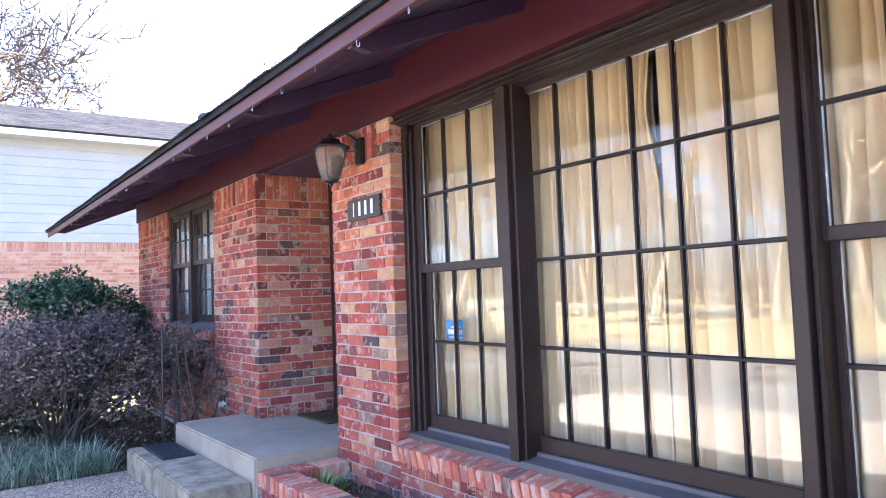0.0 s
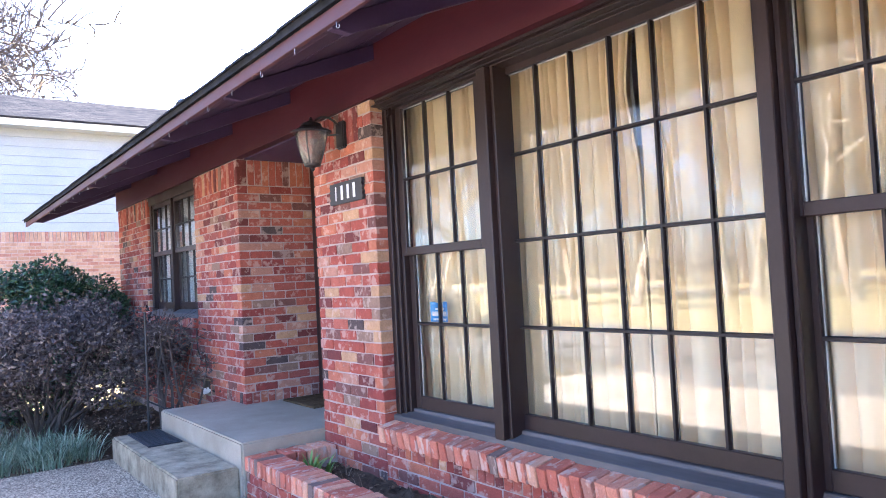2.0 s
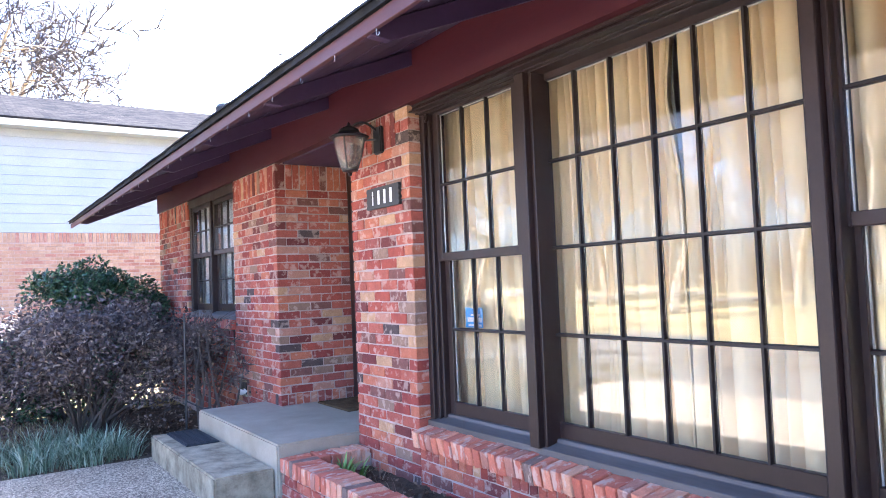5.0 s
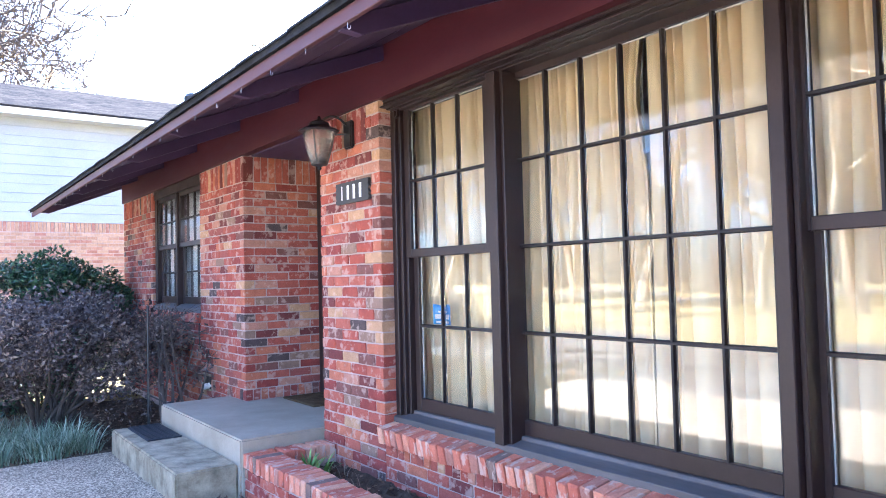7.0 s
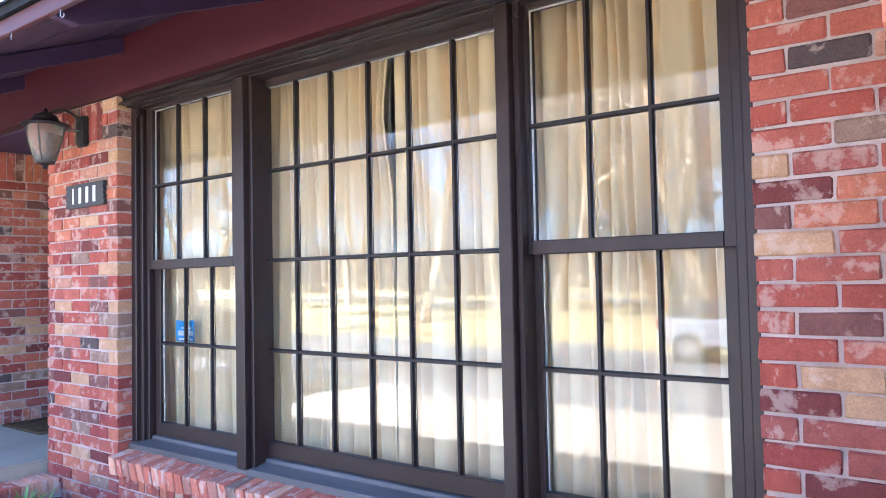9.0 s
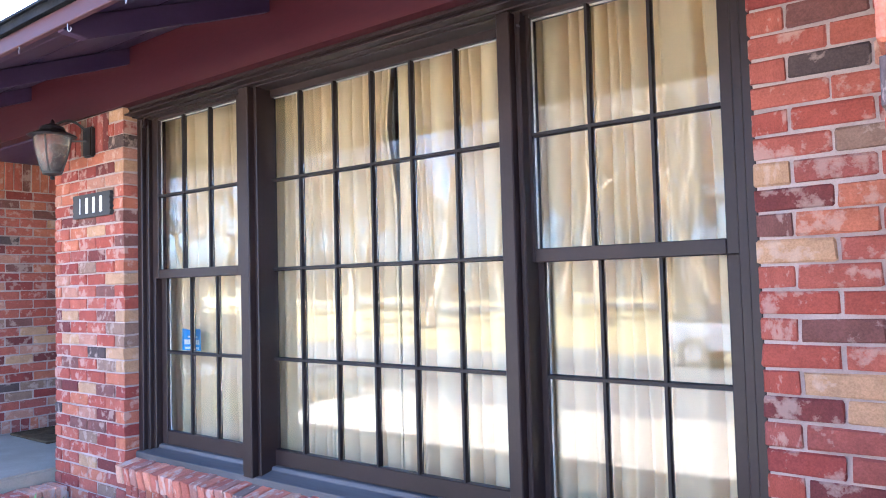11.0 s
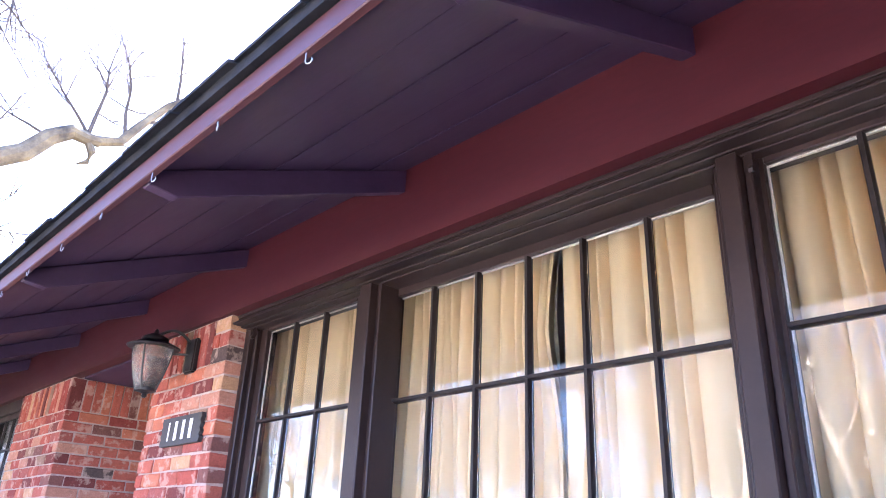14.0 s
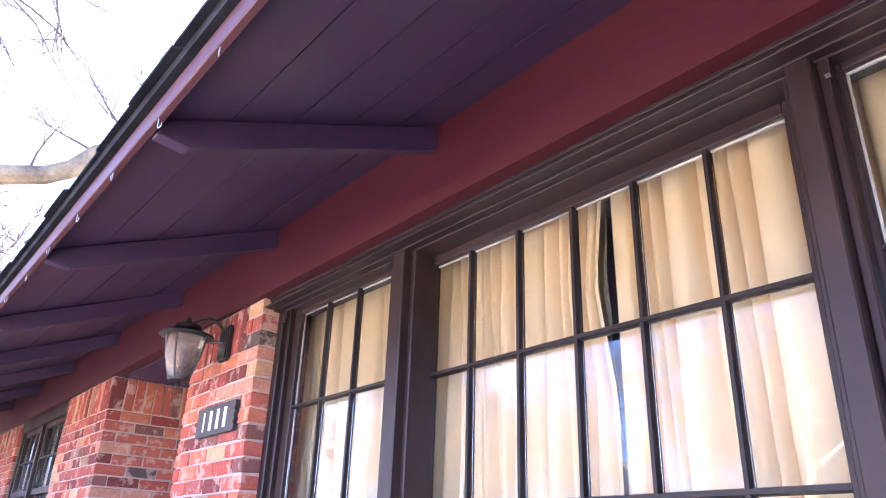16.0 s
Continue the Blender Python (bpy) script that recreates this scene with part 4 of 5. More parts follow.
shrub("barberry_bush", 1.0, 7.75, GROUND - 0.04, 1.15, 0.8, 0.30, 1.42, 20000, 0.044, PURPLE, 21, "leggy purple-brown winter bush beside the porch", 26, 46)
shrub("barberry_bush", -0.5, 7.7, GROUND - 0.04, 0.75, 0.7, 0.10, 1.33, 10500, 0.044, PURPLE, 22, "dusky purple-brown winter bush on the lawn edge", 10, 28)
shrub("sparse_bush", 1.90, 6.95, GROUND - 0.04, 0.30, 0.42, 0.25, 1.32, 480, 0.040, PURPLE, 23, "sparse twiggy shrub against the brick wing", 10, 10)
shrub("holly_hedge", 1.42, 10.1, GROUND - 0.04, 0.78, 0.5, -0.1, 1.92, 22000, 0.06, GREEN, 24, "dense dark green clipped holly at the house corner", 10, 30)
# Added screen: keeps the sunlit lawn from showing through the bush.
shrub("holly_hedge", 0.9, 9.6, GROUND - 0.04, 0.8, 0.4, -0.2, 1.10, 12000, 0.06, GREEN, 25, "low dark green holly added to screen the bright lawn behind the bush", 10, 36)


def clump(name, cx, cy, z0, count, length, spread, mat_, seed, label, wide=0.0055):
    rng = random.Random(seed)
    vs, fs = [], []
    for k in range(count):
        a = rng.uniform(0, 6.283)
        r = spread * math.sqrt(rng.random()) * 0.5
        p = Vector((cx + r * math.cos(a), cy + r * math.sin(a), z0))
        b = a + rng.uniform(-0.7, 0.7)
        out = Vector((math.cos(b), math.sin(b), 0))
        side = Vector((-out.y, out.x, 0)) * wide * rng.uniform(0.6, 1.2)
        L = length * rng.uniform(0.6, 1.2)
        lean = rng.uniform(0.25, 0.9)
        o = len(vs)
        for i in range(5):
            f = i / 4
            q = p + out * L * lean * f * (0.4 + 0.6 * f) + Vector((0, 0, L * (f - 0.55 * lean * f * f)))
            w = side * (1 - f) ** 0.6 if i < 4 else side * 0
            vs += [q - w, q + w]
        for i in range(4):
            fs.append((o + 2 * i, o + 2 * i + 1, o + 2 * i + 3, o + 2 * i + 2))
    me = bpy.data.meshes.new(name)
    me.from_pydata([tuple(v) for v in vs], [], fs)
    me.materials.append(mat_)
    return tagged(new(name, me), label, "grass clump")


pr = random.Random(31)
for k in range(13):
    c = clump("lily_turf", 0.42 + 0.062 * k + pr.uniform(-0.05, 0.05), 6.78 + pr.uniform(-0.05, 0.55), GROUND - 0.03, 80, 0.27, 0.26, BLADE, 50 + k, "arching grey-green lily turf clump along the walk")
    c["group"] = "lily turf clumps along the walk"
for k in range(16):
    c = clump("lily_turf", -0.9 + 0.13 * k + pr.uniform(-0.05, 0.05), 7.25 + pr.uniform(-0.1, 0.7), GROUND - 0.04, 60, 0.27, 0.30, BLADE, 80 + k, "arching grey-green lily turf clump along the walk")
    c["group"] = "lily turf clumps along the walk"
for x, y, s in ((1.985, 4.33, 1), (2.03, 4.22, 2), (1.95, 4.24, 3)):
    clump("sprouting_plant", x, y, 0.25, 12, 0.15, 0.09, SPROUT, 120 + s, "fresh green sprouting leaves in the planter soil", 0.013)
for k in range(5):
    clump("dry_stalks", 2.02 + pr.uniform(-0.06, 0.14), 4.15 - 0.55 * k + pr.uniform(-0.1, 0.1), 0.25, 10, 0.14, 0.12, DRY, 140 + k, "dry dead stalks in the planter soil", 0.003)

rng = random.Random(66)
spots = [(Vector((rng.uniform(1.89, 2.24), rng.uniform(0.0, 4.44), 0.262)), Vector((0, 0, 0.1))) for _ in range(420)]
tagged(leaves_mesh("leaf_litter", spots, 0.035, rng, DRY), "dead brown leaves over the planter soil", "leaves", kind="stuff")
spots = [(Vector((rng.uniform(-1.5, 2.2), rng.uniform(6.6, 10.2), GROUND - 0.02)), Vector((0, 0, 0.1))) for _ in range(3200)]
spots += [(Vector((rng.uniform(1.30, 1.66), rng.uniform(4.0, 4.68), GROUND + 0.004)), Vector((0, 0, 0.1))) for _ in range(140)]
tagged(leaves_mesh("leaf_litter", spots, 0.04, rng, DRY), "dead brown leaves under the bushes", "leaves", kind="stuff")
tagged(bar("soil_bed", -2.2, 2.25, 6.56, 10.4, -0.05, GROUND - 0.03, SOIL, None, 0), "dark mulch bed under the bushes", "soil", kind="structure")
rng = random.Random(67)
vs, fs = [], []
for k in range(8000):
    x, y = rng.uniform(-3.2, 1.2), rng.uniform(6.6, 9.4)
    h, a = rng.uniform(0.03, 0.09), rng.uniform(0, 6.283)
    o = len(vs)
    dx, dy = math.cos(a) * 0.004, math.sin(a) * 0.004
    vs += [(x - dx, y - dy, GROUND - 0.05), (x + dx, y + dy, GROUND - 0.05), (x + rng.gauss(0, 0.02), y + rng.gauss(0, 0.02), GROUND - 0.04 + h)]
    fs.append((o, o + 1, o + 2))
me = bpy.data.meshes.new("grass")
me.from_pydata(vs, [], fs)
me.materials.append(leaf_material("winter_grass", [(0.0, (0.16, 0.12, 0.06)), (0.5, (0.22, 0.22, 0.10)), (1.0, (0.45, 0.37, 0.21))], 0.9))
tagged(new("grass", me), "thin grey-green winter grass round the bushes", "grass", kind="stuff")


# ---- bare trees ----
def bare_tree(name, seed, height, label, lean=(0, 0), kids=(7, 6, 5, 4), spread=0.75, radius=None, thin=0.022, twig=None):
    rng = random.Random(seed)
    limbs, twigs = ([], []), ([], [])
    R = radius or height * 0.02

    def grow(store, pts, radii, sides):
        vs, fs = store
        o = len(vs)
        for i, p in enumerate(pts):
            d = (pts[min(i + 1, len(pts) - 1)] - pts[max(i - 1, 0)]).normalized()
            u = d.cross(Vector((0.37, 0.21, 0.9))).normalized()
            w = d.cross(u)
            for k in range(sides):
                a = k * 6.2832 / sides
                vs.append(tuple(p + radii[i] * (math.cos(a) * u + math.sin(a) * w)))
        for i in range(len(pts) - 1):
            for k in range(sides):
                fs.append((o + i * sides + k, o + i * sides + (k + 1) % sides, o + (i + 1) * sides + (k + 1) % sides, o + (i + 1) * sides + k))

    def branch(p, d, length, r, level):
        n_ = 6 if level < 2 else 4
        pts, dirs = [p], [d]
        q, e = p.copy(), d.copy()
        for i in range(n_):
            e = (e + Vector((rng.gauss(0, 1), rng.gauss(0, 1), rng.gauss(0.12, 0.8))) * (0.10 + 0.06 * level)).normalized()
            q = q + e * length / n_
            pts.append(q.copy())
            dirs.append(e.copy())
        radii = [r * (1 - 0.72 * i / n_) for i in range(n_ + 1)]
        grow(limbs if level < 3 else twigs, pts, radii, (8, 6, 5, 4, 3)[min(level, 4)])
        if level >= len(kids):
            return
        for k in range(kids[level]):
            f = rng.uniform(0.30 if level else 0.38, 1.0)
            i = min(n_ - 1, int(f * n_))
            start = pts[i].lerp(pts[i + 1], f * n_ - i)
            side = dirs[i].cross(Vector((rng.gauss(0, 1), rng.gauss(0, 1), rng.gauss(0, 1)))).normalized()
            nd = (dirs[i] * rng.uniform(0.35, 0.9) + side * spread * rng.uniform(0.7, 1.3)).normalized()
            branch(start, nd, length * rng.uniform(0.40, 0.62), max(thin, radii[i] * rng.uniform(0.45, 0.65)), level + 1)

    branch(Vector((0, 0, 0)), Vector((lean[0], lean[1], 1)).normalized(), height * 0.62, R, 0)
    e = base(name, 0, 0, 0, label, "tree")
    for nm, (vs, fs), mt in (("trunk", limbs, BARK), ("crown", twigs, twig or TWIG)):
        me = bpy.data.meshes.new(nm)
        me.from_pydata(vs, [], fs)
        me.materials.append(mt)
        ob = new(nm, me)
        ob.parent = e
    return e


tree_a = bare_tree("bare_tree", 1, 16, "tall bare winter tree with pale sunlit bark", kids=(8, 7, 6, 5))
tree_b = bare_tree("bare_tree", 2, 14, "spreading bare winter tree with pale forked trunk", lean=(0.15, 0.1), kids=(8, 7, 6, 5), spread=0.9)
tree_c = bare_tree("bare_tree", 3, 11, "slender bare winter tree with fine twigs", kids=(10, 7, 6, 5), spread=0.6)
tree_d = bare_tree("bare_tree", 5, 12, "far bare winter tree with dense dark twigs", kids=(9, 8, 6, 5), spread=0.7, thin=0.022, twig=DARKBARK)
tree_e = bare_tree("bare_tree", 8, 15, "tall bare winter tree with dense sunlit twigs across the yard", kids=(10, 9, 7, 5), spread=0.8, thin=0.026)
for t_ in (tree_a, tree_b, tree_c, tree_d, tree_e):
    t_["group"] = "bare trees round the house"
tree_a.matrix_basis = pose(-24, 13, -0.5)
tree_b.matrix_basis = pose(-20, 6.5, -0.5, 0, 0, 40)
tree_c.matrix_basis = pose(-33, 11, -0.5, 0, 0, 0)
tree_d.matrix_basis = pose(3.4, 34, -0.2, 0, 0, 0) @ Matrix.Scale(1.35, 4)
tree_e.matrix_basis = pose(-31, 13, -0.5)
tr = random.Random(12)
for src, x, y, s in ((tree_b, -23, 22, 1.1), (tree_a, -32, 4, 1.0), (tree_c, -28, 17, 1.2), (tree_a, -36, 25, 1.1), (tree_b, -38.5, 14, 1.2), (tree_c, -38, 34, 1.3), (tree_a, -30, 44, 1.1), (tree_b, -48, 50, 1.3),
                     (tree_c, -21, 30, 1.0), (tree_a, -50, 8, 1.2), (tree_b, -52, 30, 1.3), (tree_e, -34, 22, 1.1), (tree_e, -30, 33, 1.1), (tree_e, -27, 44, 1.2), (tree_e, -36, 4, 1.1), (tree_e, -33, 56, 1.2), (tree_c, -48.5, 20, 1.2), (tree_a, -60, 60, 1.4),
                     (tree_d, 1.0, 33, 1.5), (tree_d, -2.0, 35, 1.5), (tree_d, 14.0, 52, 1.2), (tree_c, 15.5, 29, 1.25), (tree_d, 26, 34, 1.4)):
    o = copy_thing(src, pose(x, y, -0.5, 0, 0, tr.uniform(0, 360)))
    o.scale = (s, s, s)

LIMB = surface("mottled_limb_bark", (0.05, 0.04, 0.03), (0.20, 0.16, 0.10), 0.95, 2.5, 30, 0.6, 0.01)
# the long limb that reaches in above the eave
limb_tree = base("shade_tree", -3.6, 15.0, 0.0, "old shade tree with a long mottled limb reaching over the yard", "tree")
bm = bmesh.new()
tube(bm, [(-3.6, 15, -0.1), (-3.5, 15, 2.5), (-3.2, 15.0, 4.8), (-2.7, 15.1, 6.4), (-2.9, 15.3, 10), (-2.6, 15.3, 13)], [0.42, 0.36, 0.33, 0.28, 0.17, 0.06], 10)
tube(bm, [(-2.85, 15.0, 6.1), (-1.0, 15, 6.8), (1.0, 15.0, 7.3), (2.2, 15, 7.65), (2.87, 15, 7.9), (3.3, 15, 8.2), (3.65, 15.0, 8.7), (4.0, 15, 8.98), (4.3, 15, 8.95), (4.55, 15, 8.98)], [0.26, 0.23, 0.21, 0.20, 0.19, 0.19, 0.18, 0.16, 0.14, 0.12], 10)
tube(bm, [(4.3, 15.0, 8.95), (4.45, 15, 8.7), (4.42, 15.05, 8.48), (4.25, 15.1, 8.38)], [0.09, 0.09, 0.06, 0.02], 7)
tube(bm, [(4.5, 15.0, 8.98), (4.92, 15, 9.15), (5.25, 15.0, 9.7), (5.75, 15, 10.45), (6.2, 15.0, 10.9), (6.9, 15.0, 11.4)], [0.12, 0.11, 0.10, 0.085, 0.06, 0.03], 7)
under(part("trunk", bm, LIMB), limb_tree)
rng = random.Random(8)
twv = bmesh.new()


def spray(p, d, length, r, level):
    pts, radii = [p], [r]
    q, e = p.copy(), d.normalized()
    for i in range(4):
        e = (e + Vector((rng.gauss(0, 1), rng.gauss(0, 0.6), rng.gauss(0.15, 1))) * 0.16).normalized()
        q = q + e * length / 4
        pts.append(q.copy())
        radii.append(r * (1 - 0.19 * (i + 1)))
    tube(twv, pts, radii, 5 if level == 0 else 3)
    if level < 3:
        for k in range((10, 8, 5)[level]):
            i = rng.randint(1, 3)
            nd = (pts[i + 1] - pts[i]).normalized() * 0.8 + Vector((rng.gauss(0, 0.5), rng.gauss(0, 0.35), rng.gauss(0.25, 0.6)))
            spray(pts[i].lerp(pts[i + 1], rng.random()), nd, length * rng.uniform(0.4, 0.65), radii[i] * 0.64, level + 1)


for p, d, L, r in (((6.2, 15, 10.9), (1, 0, 0.75), 2.4, 0.045), ((5.75, 15, 10.4), (1, 0.1, 0.35), 2.4, 0.05), ((5.3, 15, 9.8), (1.0, -0.1, 0.25), 2.4, 0.045), ((5.0, 15, 9.3), (0.15, 0, 1), 2.3, 0.05), ((4.3, 15, 9.0), (0.05, 0, 1), 2.2, 0.055),
                   ((4.3, 15, 9.05), (-0.45, 0.1, 1), 2.0, 0.04), ((3.6, 15, 8.7), (-0.7, 0.2, 0.6), 1.6, 0.035), ((2.6, 15, 7.9), (-0.2, 0, 0.9), 1.5, 0.035), ((5.9, 15, 10.6), (0.1, 0, 1), 2.2, 0.045), ((4.9, 15, 9.1), (1, 0, -0.1), 1.4, 0.025), ((1.0, 15, 7.3), (0.1, 0, 1), 2.2, 0.05),
                   ((2.0, 15, 12.3), (0.35, 0, -1), 2.3, 0.05), ((1.9, 15, 12.4), (-0.35, 0, -1), 1.9, 0.035), ((2.1, 15, 12.2), (1, 0, -0.35), 2.2, 0.03), ((-2.6, 15.3, 12.6), (1, -0.05, -0.05), 4.7, 0.1)):
    spray(Vector(p), Vector(d), L, r, 0)
under(part("crown", twv, DARKBARK), limb_tree)
limb_tree.location += Vector((-0.33, 0.0, 0.05))

# ---- the house next door ----
NB = brick_material("buff_brick", [(0.0, (0.40, 0.25, 0.165)), (0.5, (0.47, 0.32, 0.22)), (0.75, (0.36, 0.18, 0.13)), (0.9, (0.42, 0.24, 0.17))], 0.2)
NY = 16.0
nb = base("neighbour_house", 4, NY, 0, "neighbouring house of buff brick below white siding", "house")
under(bar("brick_base", -1.2, 16, NY, NY + 8, -0.1, 2.56, MORTAR, None, 0), nb)
vs, fs = [], []
rng = random.Random(90)


def plain_brick(x0, x1, z0, z1):
    o = len(vs)
    f = NY - 0.008 - rng.uniform(0, 0.003)
    b = NY + 0.01
    vs.extend([(x0, f, z0), (x1, f, z0), (x1, f, z1), (x0, f, z1), (x0, b, z0), (x1, b, z0), (x1, b, z1), (x0, b, z1)])
    fs.extend([(o, o + 1, o + 2, o + 3), (o, o + 4, o + 5, o + 1), (o + 3, o + 2, o + 6, o + 7), (o, o + 3, o + 7, o + 4), (o + 1, o + 5, o + 6, o + 2)])


for k in range(36):
    z = 0.03 + 0.0675 * k
    x = -1.2 + (0.1 if k % 2 else 0)
    while x < 6.2:
        plain_brick(x, x + 0.194, z, z + 0.057)
        x += 0.203
x = -1.2
while x < 6.2:
    plain_brick(x, x + 0.057, 2.47, 2.66)
    x += 0.067
me = bpy.data.meshes.new("brickwork")
me.from_pydata(vs, [], fs)
me.materials.append(NB)
bw = new("brickwork", me)
bw["kind"] = "stuff"
under(bw, nb)
under(bar("upper_wall", -1.2, 16, NY + 0.02, NY + 8, 2.56, 4.69, SIDING, None, 0), nb)
for k in range(11):
    z = 2.665 + 0.185 * k
    bm = bmesh.new()
    prism(bm, [(NY - 0.012, z), (NY + 0.02, z), (NY + 0.02, z + 0.184), (NY + 0.004, z + 0.184)], "x", -1.2, 16)
    under(part("siding_board", bm, SIDING), nb)
under(bar("soffit", -1.6, 16, NY - 0.45, NY - 0.002, 4.67, 4.685, SIDING, None, 0), nb)
under(bar("fascia", -1.6, 16, NY - 0.47, NY - 0.452, 4.65, 4.775, WHITE_PAINT, None, 0.003), nb)
bm = bmesh.new()
prism(bm, [(NY - 0.50, 4.77), (NY - 0.50, 4.81), (NY + 4.4, 6.40), (NY + 8.6, 5.0), (NY + 8.6, 4.96), (NY + 4.4, 6.34)], "x", -1.7, 17)


def shingle_rows():
    m, nt, p = nodes_of("grey_shingle_rows")
    tc = nt.nodes.new("ShaderNodeTexCoord")
    mp = nt.nodes.new("ShaderNodeMapping")
    mp.inputs["Scale"].default_value = (1.0, 1.0, 0.2)
    nt.links.new(tc.outputs["Object"], mp.inputs[0])
    bt = nt.nodes.new("ShaderNodeTexBrick")
    bt.inputs["Scale"].default_value = 2.6
    bt.inputs["Mortar Size"].default_value = 0.015
    bt.inputs["Color1"].default_value = (0.020, 0.020, 0.023, 1)
    bt.inputs["Color2"].default_value = (0.046, 0.042, 0.040, 1)
    bt.inputs["Mortar"].default_value = (0.016, 0.016, 0.016, 1)
    nt.links.new(mp.outputs[0], bt.inputs["Vector"])
    n_ = noise_fac(nt, 0.8, 5, 0.65)
    nt.links.new(mixc(nt, 0.5, bt.outputs["Color"], ramp(nt, n_, [(0.3, (0.6, 0.6, 0.62)), (0.7, (1.3, 1.22, 1.1))]), "MULTIPLY"), p.inputs["Base Color"])
    p.inputs["Roughness"].default_value = 1.0
    p.inputs["Specular IOR Level"].default_value = 0.0
    return m


under(part("roof", bm, shingle_rows(), None, "weathered grey asphalt shingle roof"), nb)
bm = bmesh.new()
lathe(bm, [(0.16, 6.05), (0.16, 6.28), (0.24, 6.30), (0.25, 6.42), (0.18, 6.51), (0.02, 6.53)], 6.15, NY + 3.6, 16)
under(part("roof_vent", bm, IRON), nb)

nb.location += Vector((-0.10, 0.0, 0.08))

# ---- the street in front, which the windows mirror ----
ASPHALT = surface("pale_road", (0.05, 0.048, 0.046), (0.085, 0.082, 0.078), 0.9, 0.6, 60, 0.3)
road = bar("road", -46.5, -40.8, -80, 120, -0.55, -0.40, ASPHALT, None, 0)
tagged(road, "pale grey residential street", "road", kind="structure")
KERB = surface("kerb_concrete", (0.16, 0.15, 0.13), (0.26, 0.24, 0.21), 0.9, 1.5, 60, 0.4)
for x in (-46.65, -40.8):
    tagged(bar("kerb", x, x + 0.15, -80, 120, -0.55, -0.30, KERB, None, 0.02), "pale concrete kerb", "kerb", kind="structure")
DRIVE = surface("drive_concrete", (0.085, 0.08, 0.072), (0.13, 0.122, 0.11), 0.9, 1.2, 70, 0.4)
bm = bmesh.new()
prism(bm, [(-2.31, 0.085), (-2.6, 0.08), (-9.6, -0.43), (-12.6, -0.40), (-12.6, -0.7), (-2.31, -0.3)], "y", -25, 34)
tagged(part("driveway", bm, DRIVE), "wide pale concrete drive before the house", "driveway", kind="structure")
TYRE = surface("tyre", (0.015, 0.015, 0.015), (0.03, 0.03, 0.03), 0.9)
RIM = surface("alloy", (0.45, 0.45, 0.46), (0.6, 0.6, 0.6), 0.3, metal=0.9)
CARGLASS = surface("car_glass", (0.01, 0.012, 0.014), (0.02, 0.022, 0.025), 0.05)
REDLIGHT = surface("tail_lens", (0.3, 0.01, 0.01), (0.4, 0.02, 0.02), 0.2)


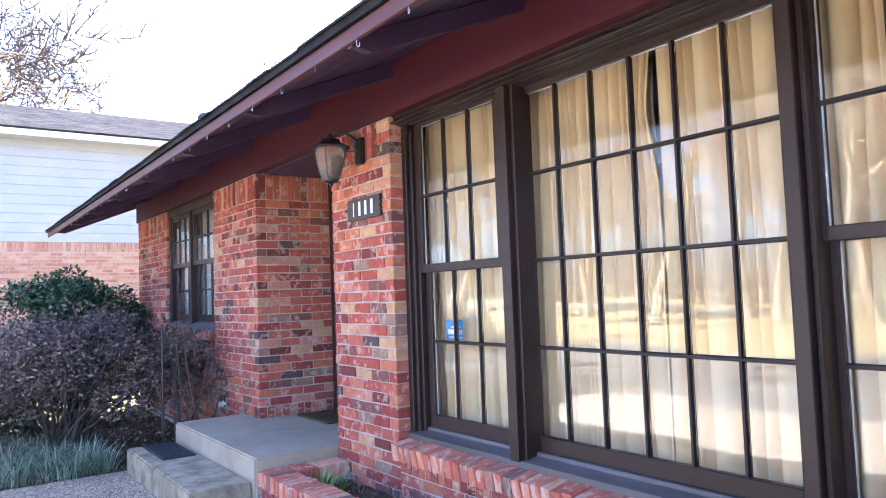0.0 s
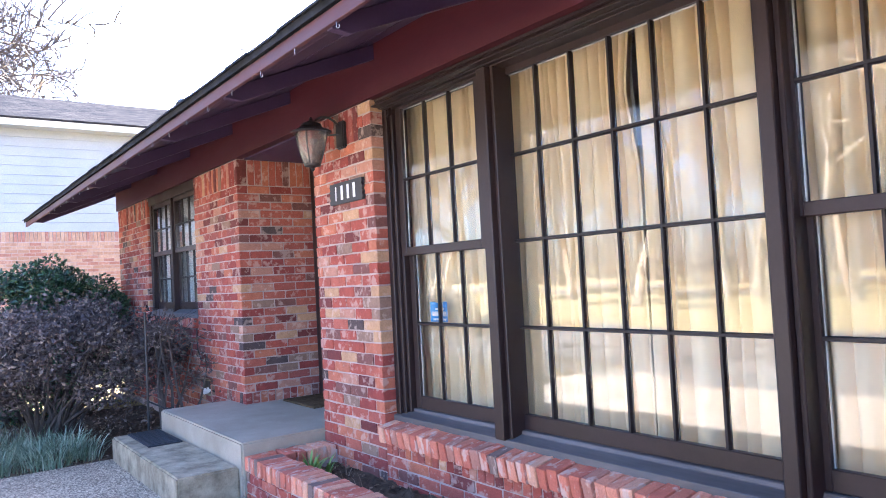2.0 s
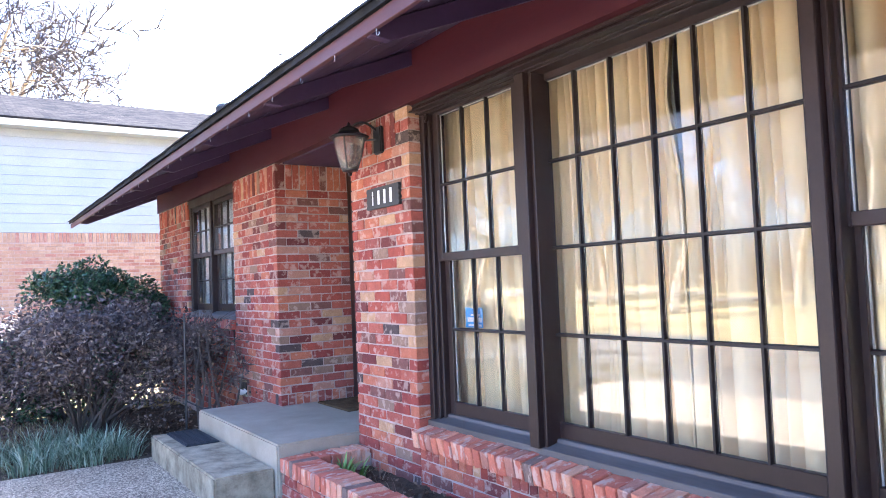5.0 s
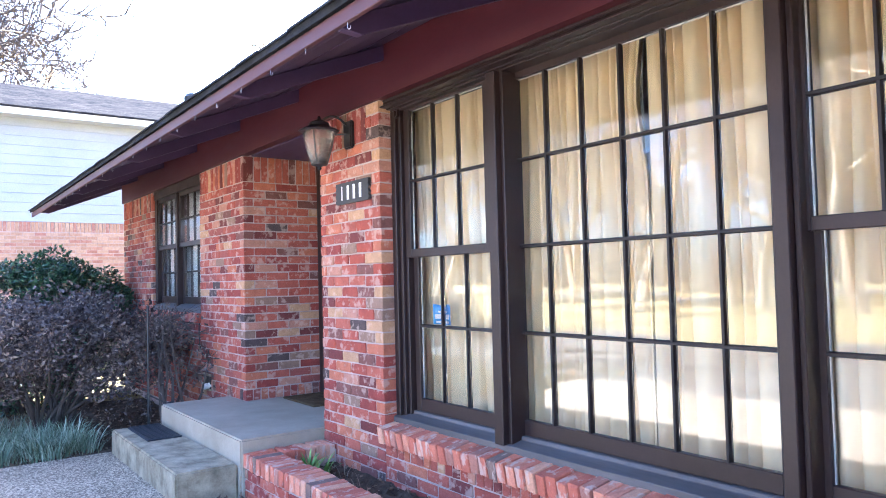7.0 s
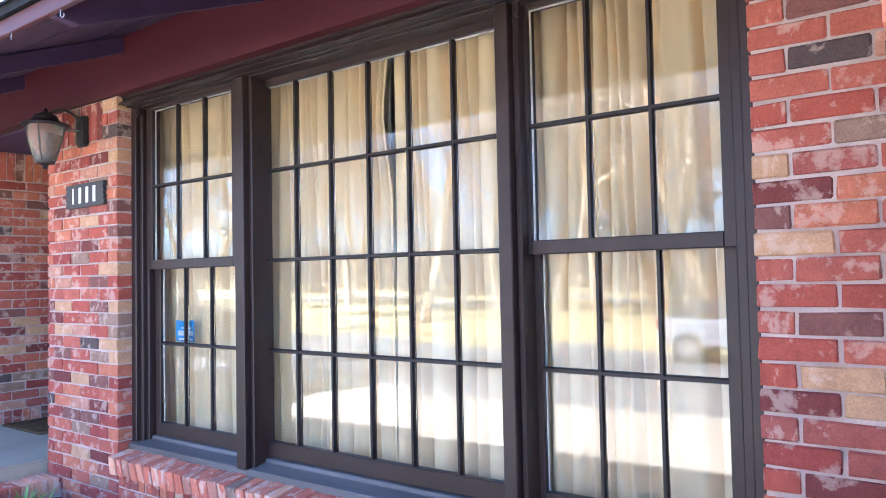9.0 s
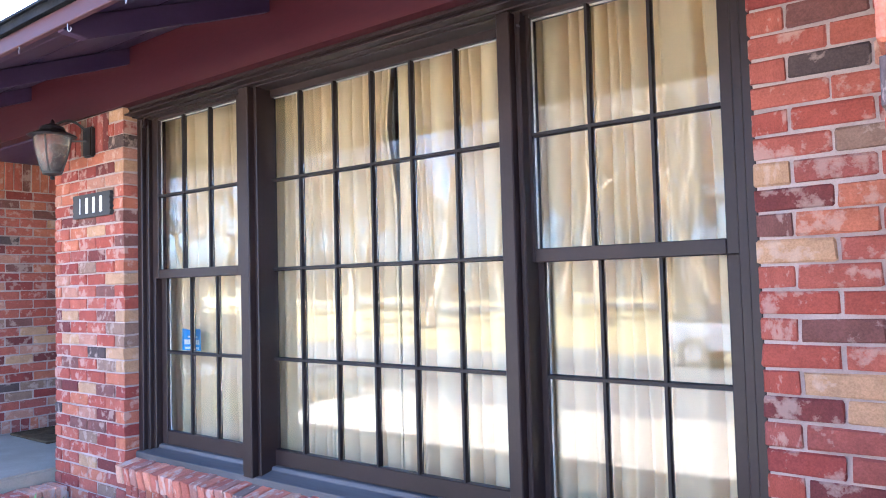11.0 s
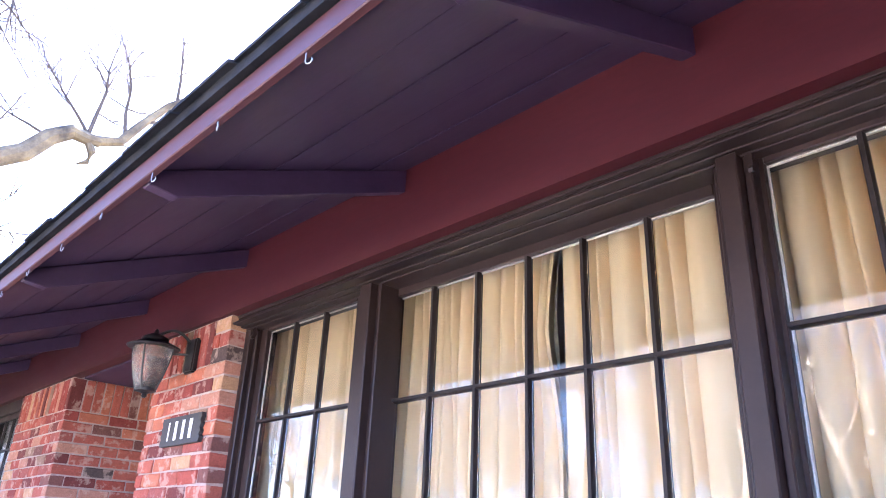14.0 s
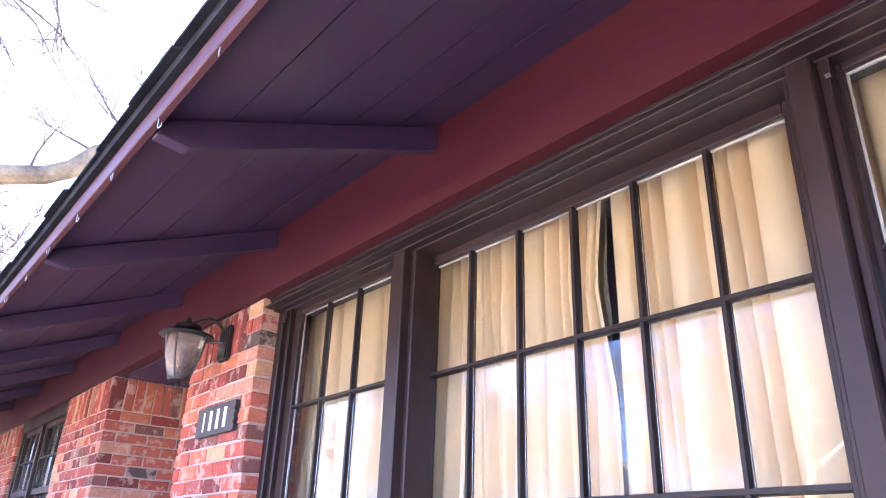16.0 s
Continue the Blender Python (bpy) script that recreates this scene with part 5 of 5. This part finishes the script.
def parked_car(x, y, z, paint, label):
    """A four-door car standing along y, its tail towards +y."""
    e = base("parked_car", x, y, z, label, "car")
    hw = 0.9
    bm = bmesh.new()
    low = [(-2.25, 0.30), (-2.28, 0.55), (-2.15, 0.74), (-1.05, 0.93), (1.55, 0.97), (2.18, 0.95), (2.28, 0.70), (2.24, 0.32)]
    prism(bm, low, "x", -hw, hw)
    soften(bm, 0.07, 3)
    body = part("body", bm, paint, e)
    bm = bmesh.new()
    lo = [(-1.15, 0.92), (1.85, 0.95)]
    hi = [(-0.45, 1.40), (0.95, 1.40)]
    v = [bm.verts.new(p) for p in ((-0.80, lo[0][0], lo[0][1]), (0.80, lo[0][0], lo[0][1]), (0.80, lo[1][0], lo[1][1]), (-0.80, lo[1][0], lo[1][1]), (-0.60, hi[0][0], hi[0][1]), (0.60, hi[0][0], hi[0][1]), (0.60, hi[1][0], hi[1][1]), (-0.60, hi[1][0], hi[1][1]))]
    for f in ((0, 1, 2, 3), (4, 5, 6, 7), (0, 1, 5, 4), (1, 2, 6, 5), (2, 3, 7, 6), (3, 0, 4, 7)):
        bm.faces.new([v[i] for i in f])
    soften(bm, 0.05, 2)
    part("cabin_glass", bm, CARGLASS, e, "dark tinted car glass")
    bm = bmesh.new()
    box(bm, -0.58, 0.58, -0.42, 0.93, 1.395, 1.43)
    soften(bm, 0.02, 2)
    part("roof_panel", bm, paint, e)
    for sx in (-1, 1):
        for yy in (-1.42, 1.40):
            bm = bmesh.new()
            bmesh.ops.create_cone(bm, cap_ends=True, segments=24, radius1=0.33, radius2=0.33, depth=0.22, matrix=Matrix.Translation((sx * 0.82, yy, 0.33)) @ Euler((0, radians(90), 0)).to_matrix().to_4x4())
            soften(bm, 0.02)
            w_ = part("wheel", bm, TYRE, e)
            bm = bmesh.new()
            bmesh.ops.create_cone(bm, cap_ends=True, segments=10, radius1=0.21, radius2=0.19, depth=0.03, matrix=Matrix.Translation((sx * 0.94, yy, 0.33)) @ Euler((0, radians(90), 0)).to_matrix().to_4x4())
            part("rim", bm, RIM, w_)
        bm = bmesh.new()
        box(bm, sx * 0.86 - 0.03, sx * 0.86 + 0.03, 2.10, 2.285, 0.74, 0.88)
        soften(bm, 0.015)
        part("tail_light", bm, REDLIGHT, e)
        bm = bmesh.new()
        box(bm, sx * 0.70 - 0.15, sx * 0.70 + 0.15, -2.29, -2.12, 0.60, 0.72)
        soften(bm, 0.02)
        part("headlight", bm, WHITE_PAINT, e)
    return e


parked_car(-42.2, 12.0, -0.40, surface("dark_car_paint", (0.02, 0.025, 0.03), (0.04, 0.045, 0.05), 0.15), "dark grey sedan parked across the street")
parked_car(-11.7, 3.5, -0.41, surface("white_car_paint", (0.20, 0.20, 0.205), (0.26, 0.26, 0.265), 0.15), "white sedan parked on the concrete drive")
# far woods across the street
FARWOOD = surface("far_bare_wood", (0.10, 0.085, 0.07), (0.26, 0.22, 0.18), 1.0, 0.25, 2.0, 0.5)
rng = random.Random(77)
vs, fs = [], []
for k in range(2600):
    y = rng.uniform(-60, 170)
    x = -62 - rng.uniform(0, 20)
    h, lean = rng.uniform(3, 11), rng.gauss(0, 0.9)
    o = len(vs)
    w_ = rng.uniform(0.05, 0.16)
    vs += [(x, y - w_, -0.5), (x, y + w_, -0.5), (x + w_, y, -0.5), (x, y + lean, h)]
    fs += [(o, o + 1, o + 3), (o + 1, o + 2, o + 3), (o + 2, o, o + 3)]
me = bpy.data.meshes.new("far_woods")
me.from_pydata(vs, [], fs)
me.materials.append(FARWOOD)
tagged(new("far_woods", me), "distant bare winter woods beyond the street", "woods", kind="stuff")
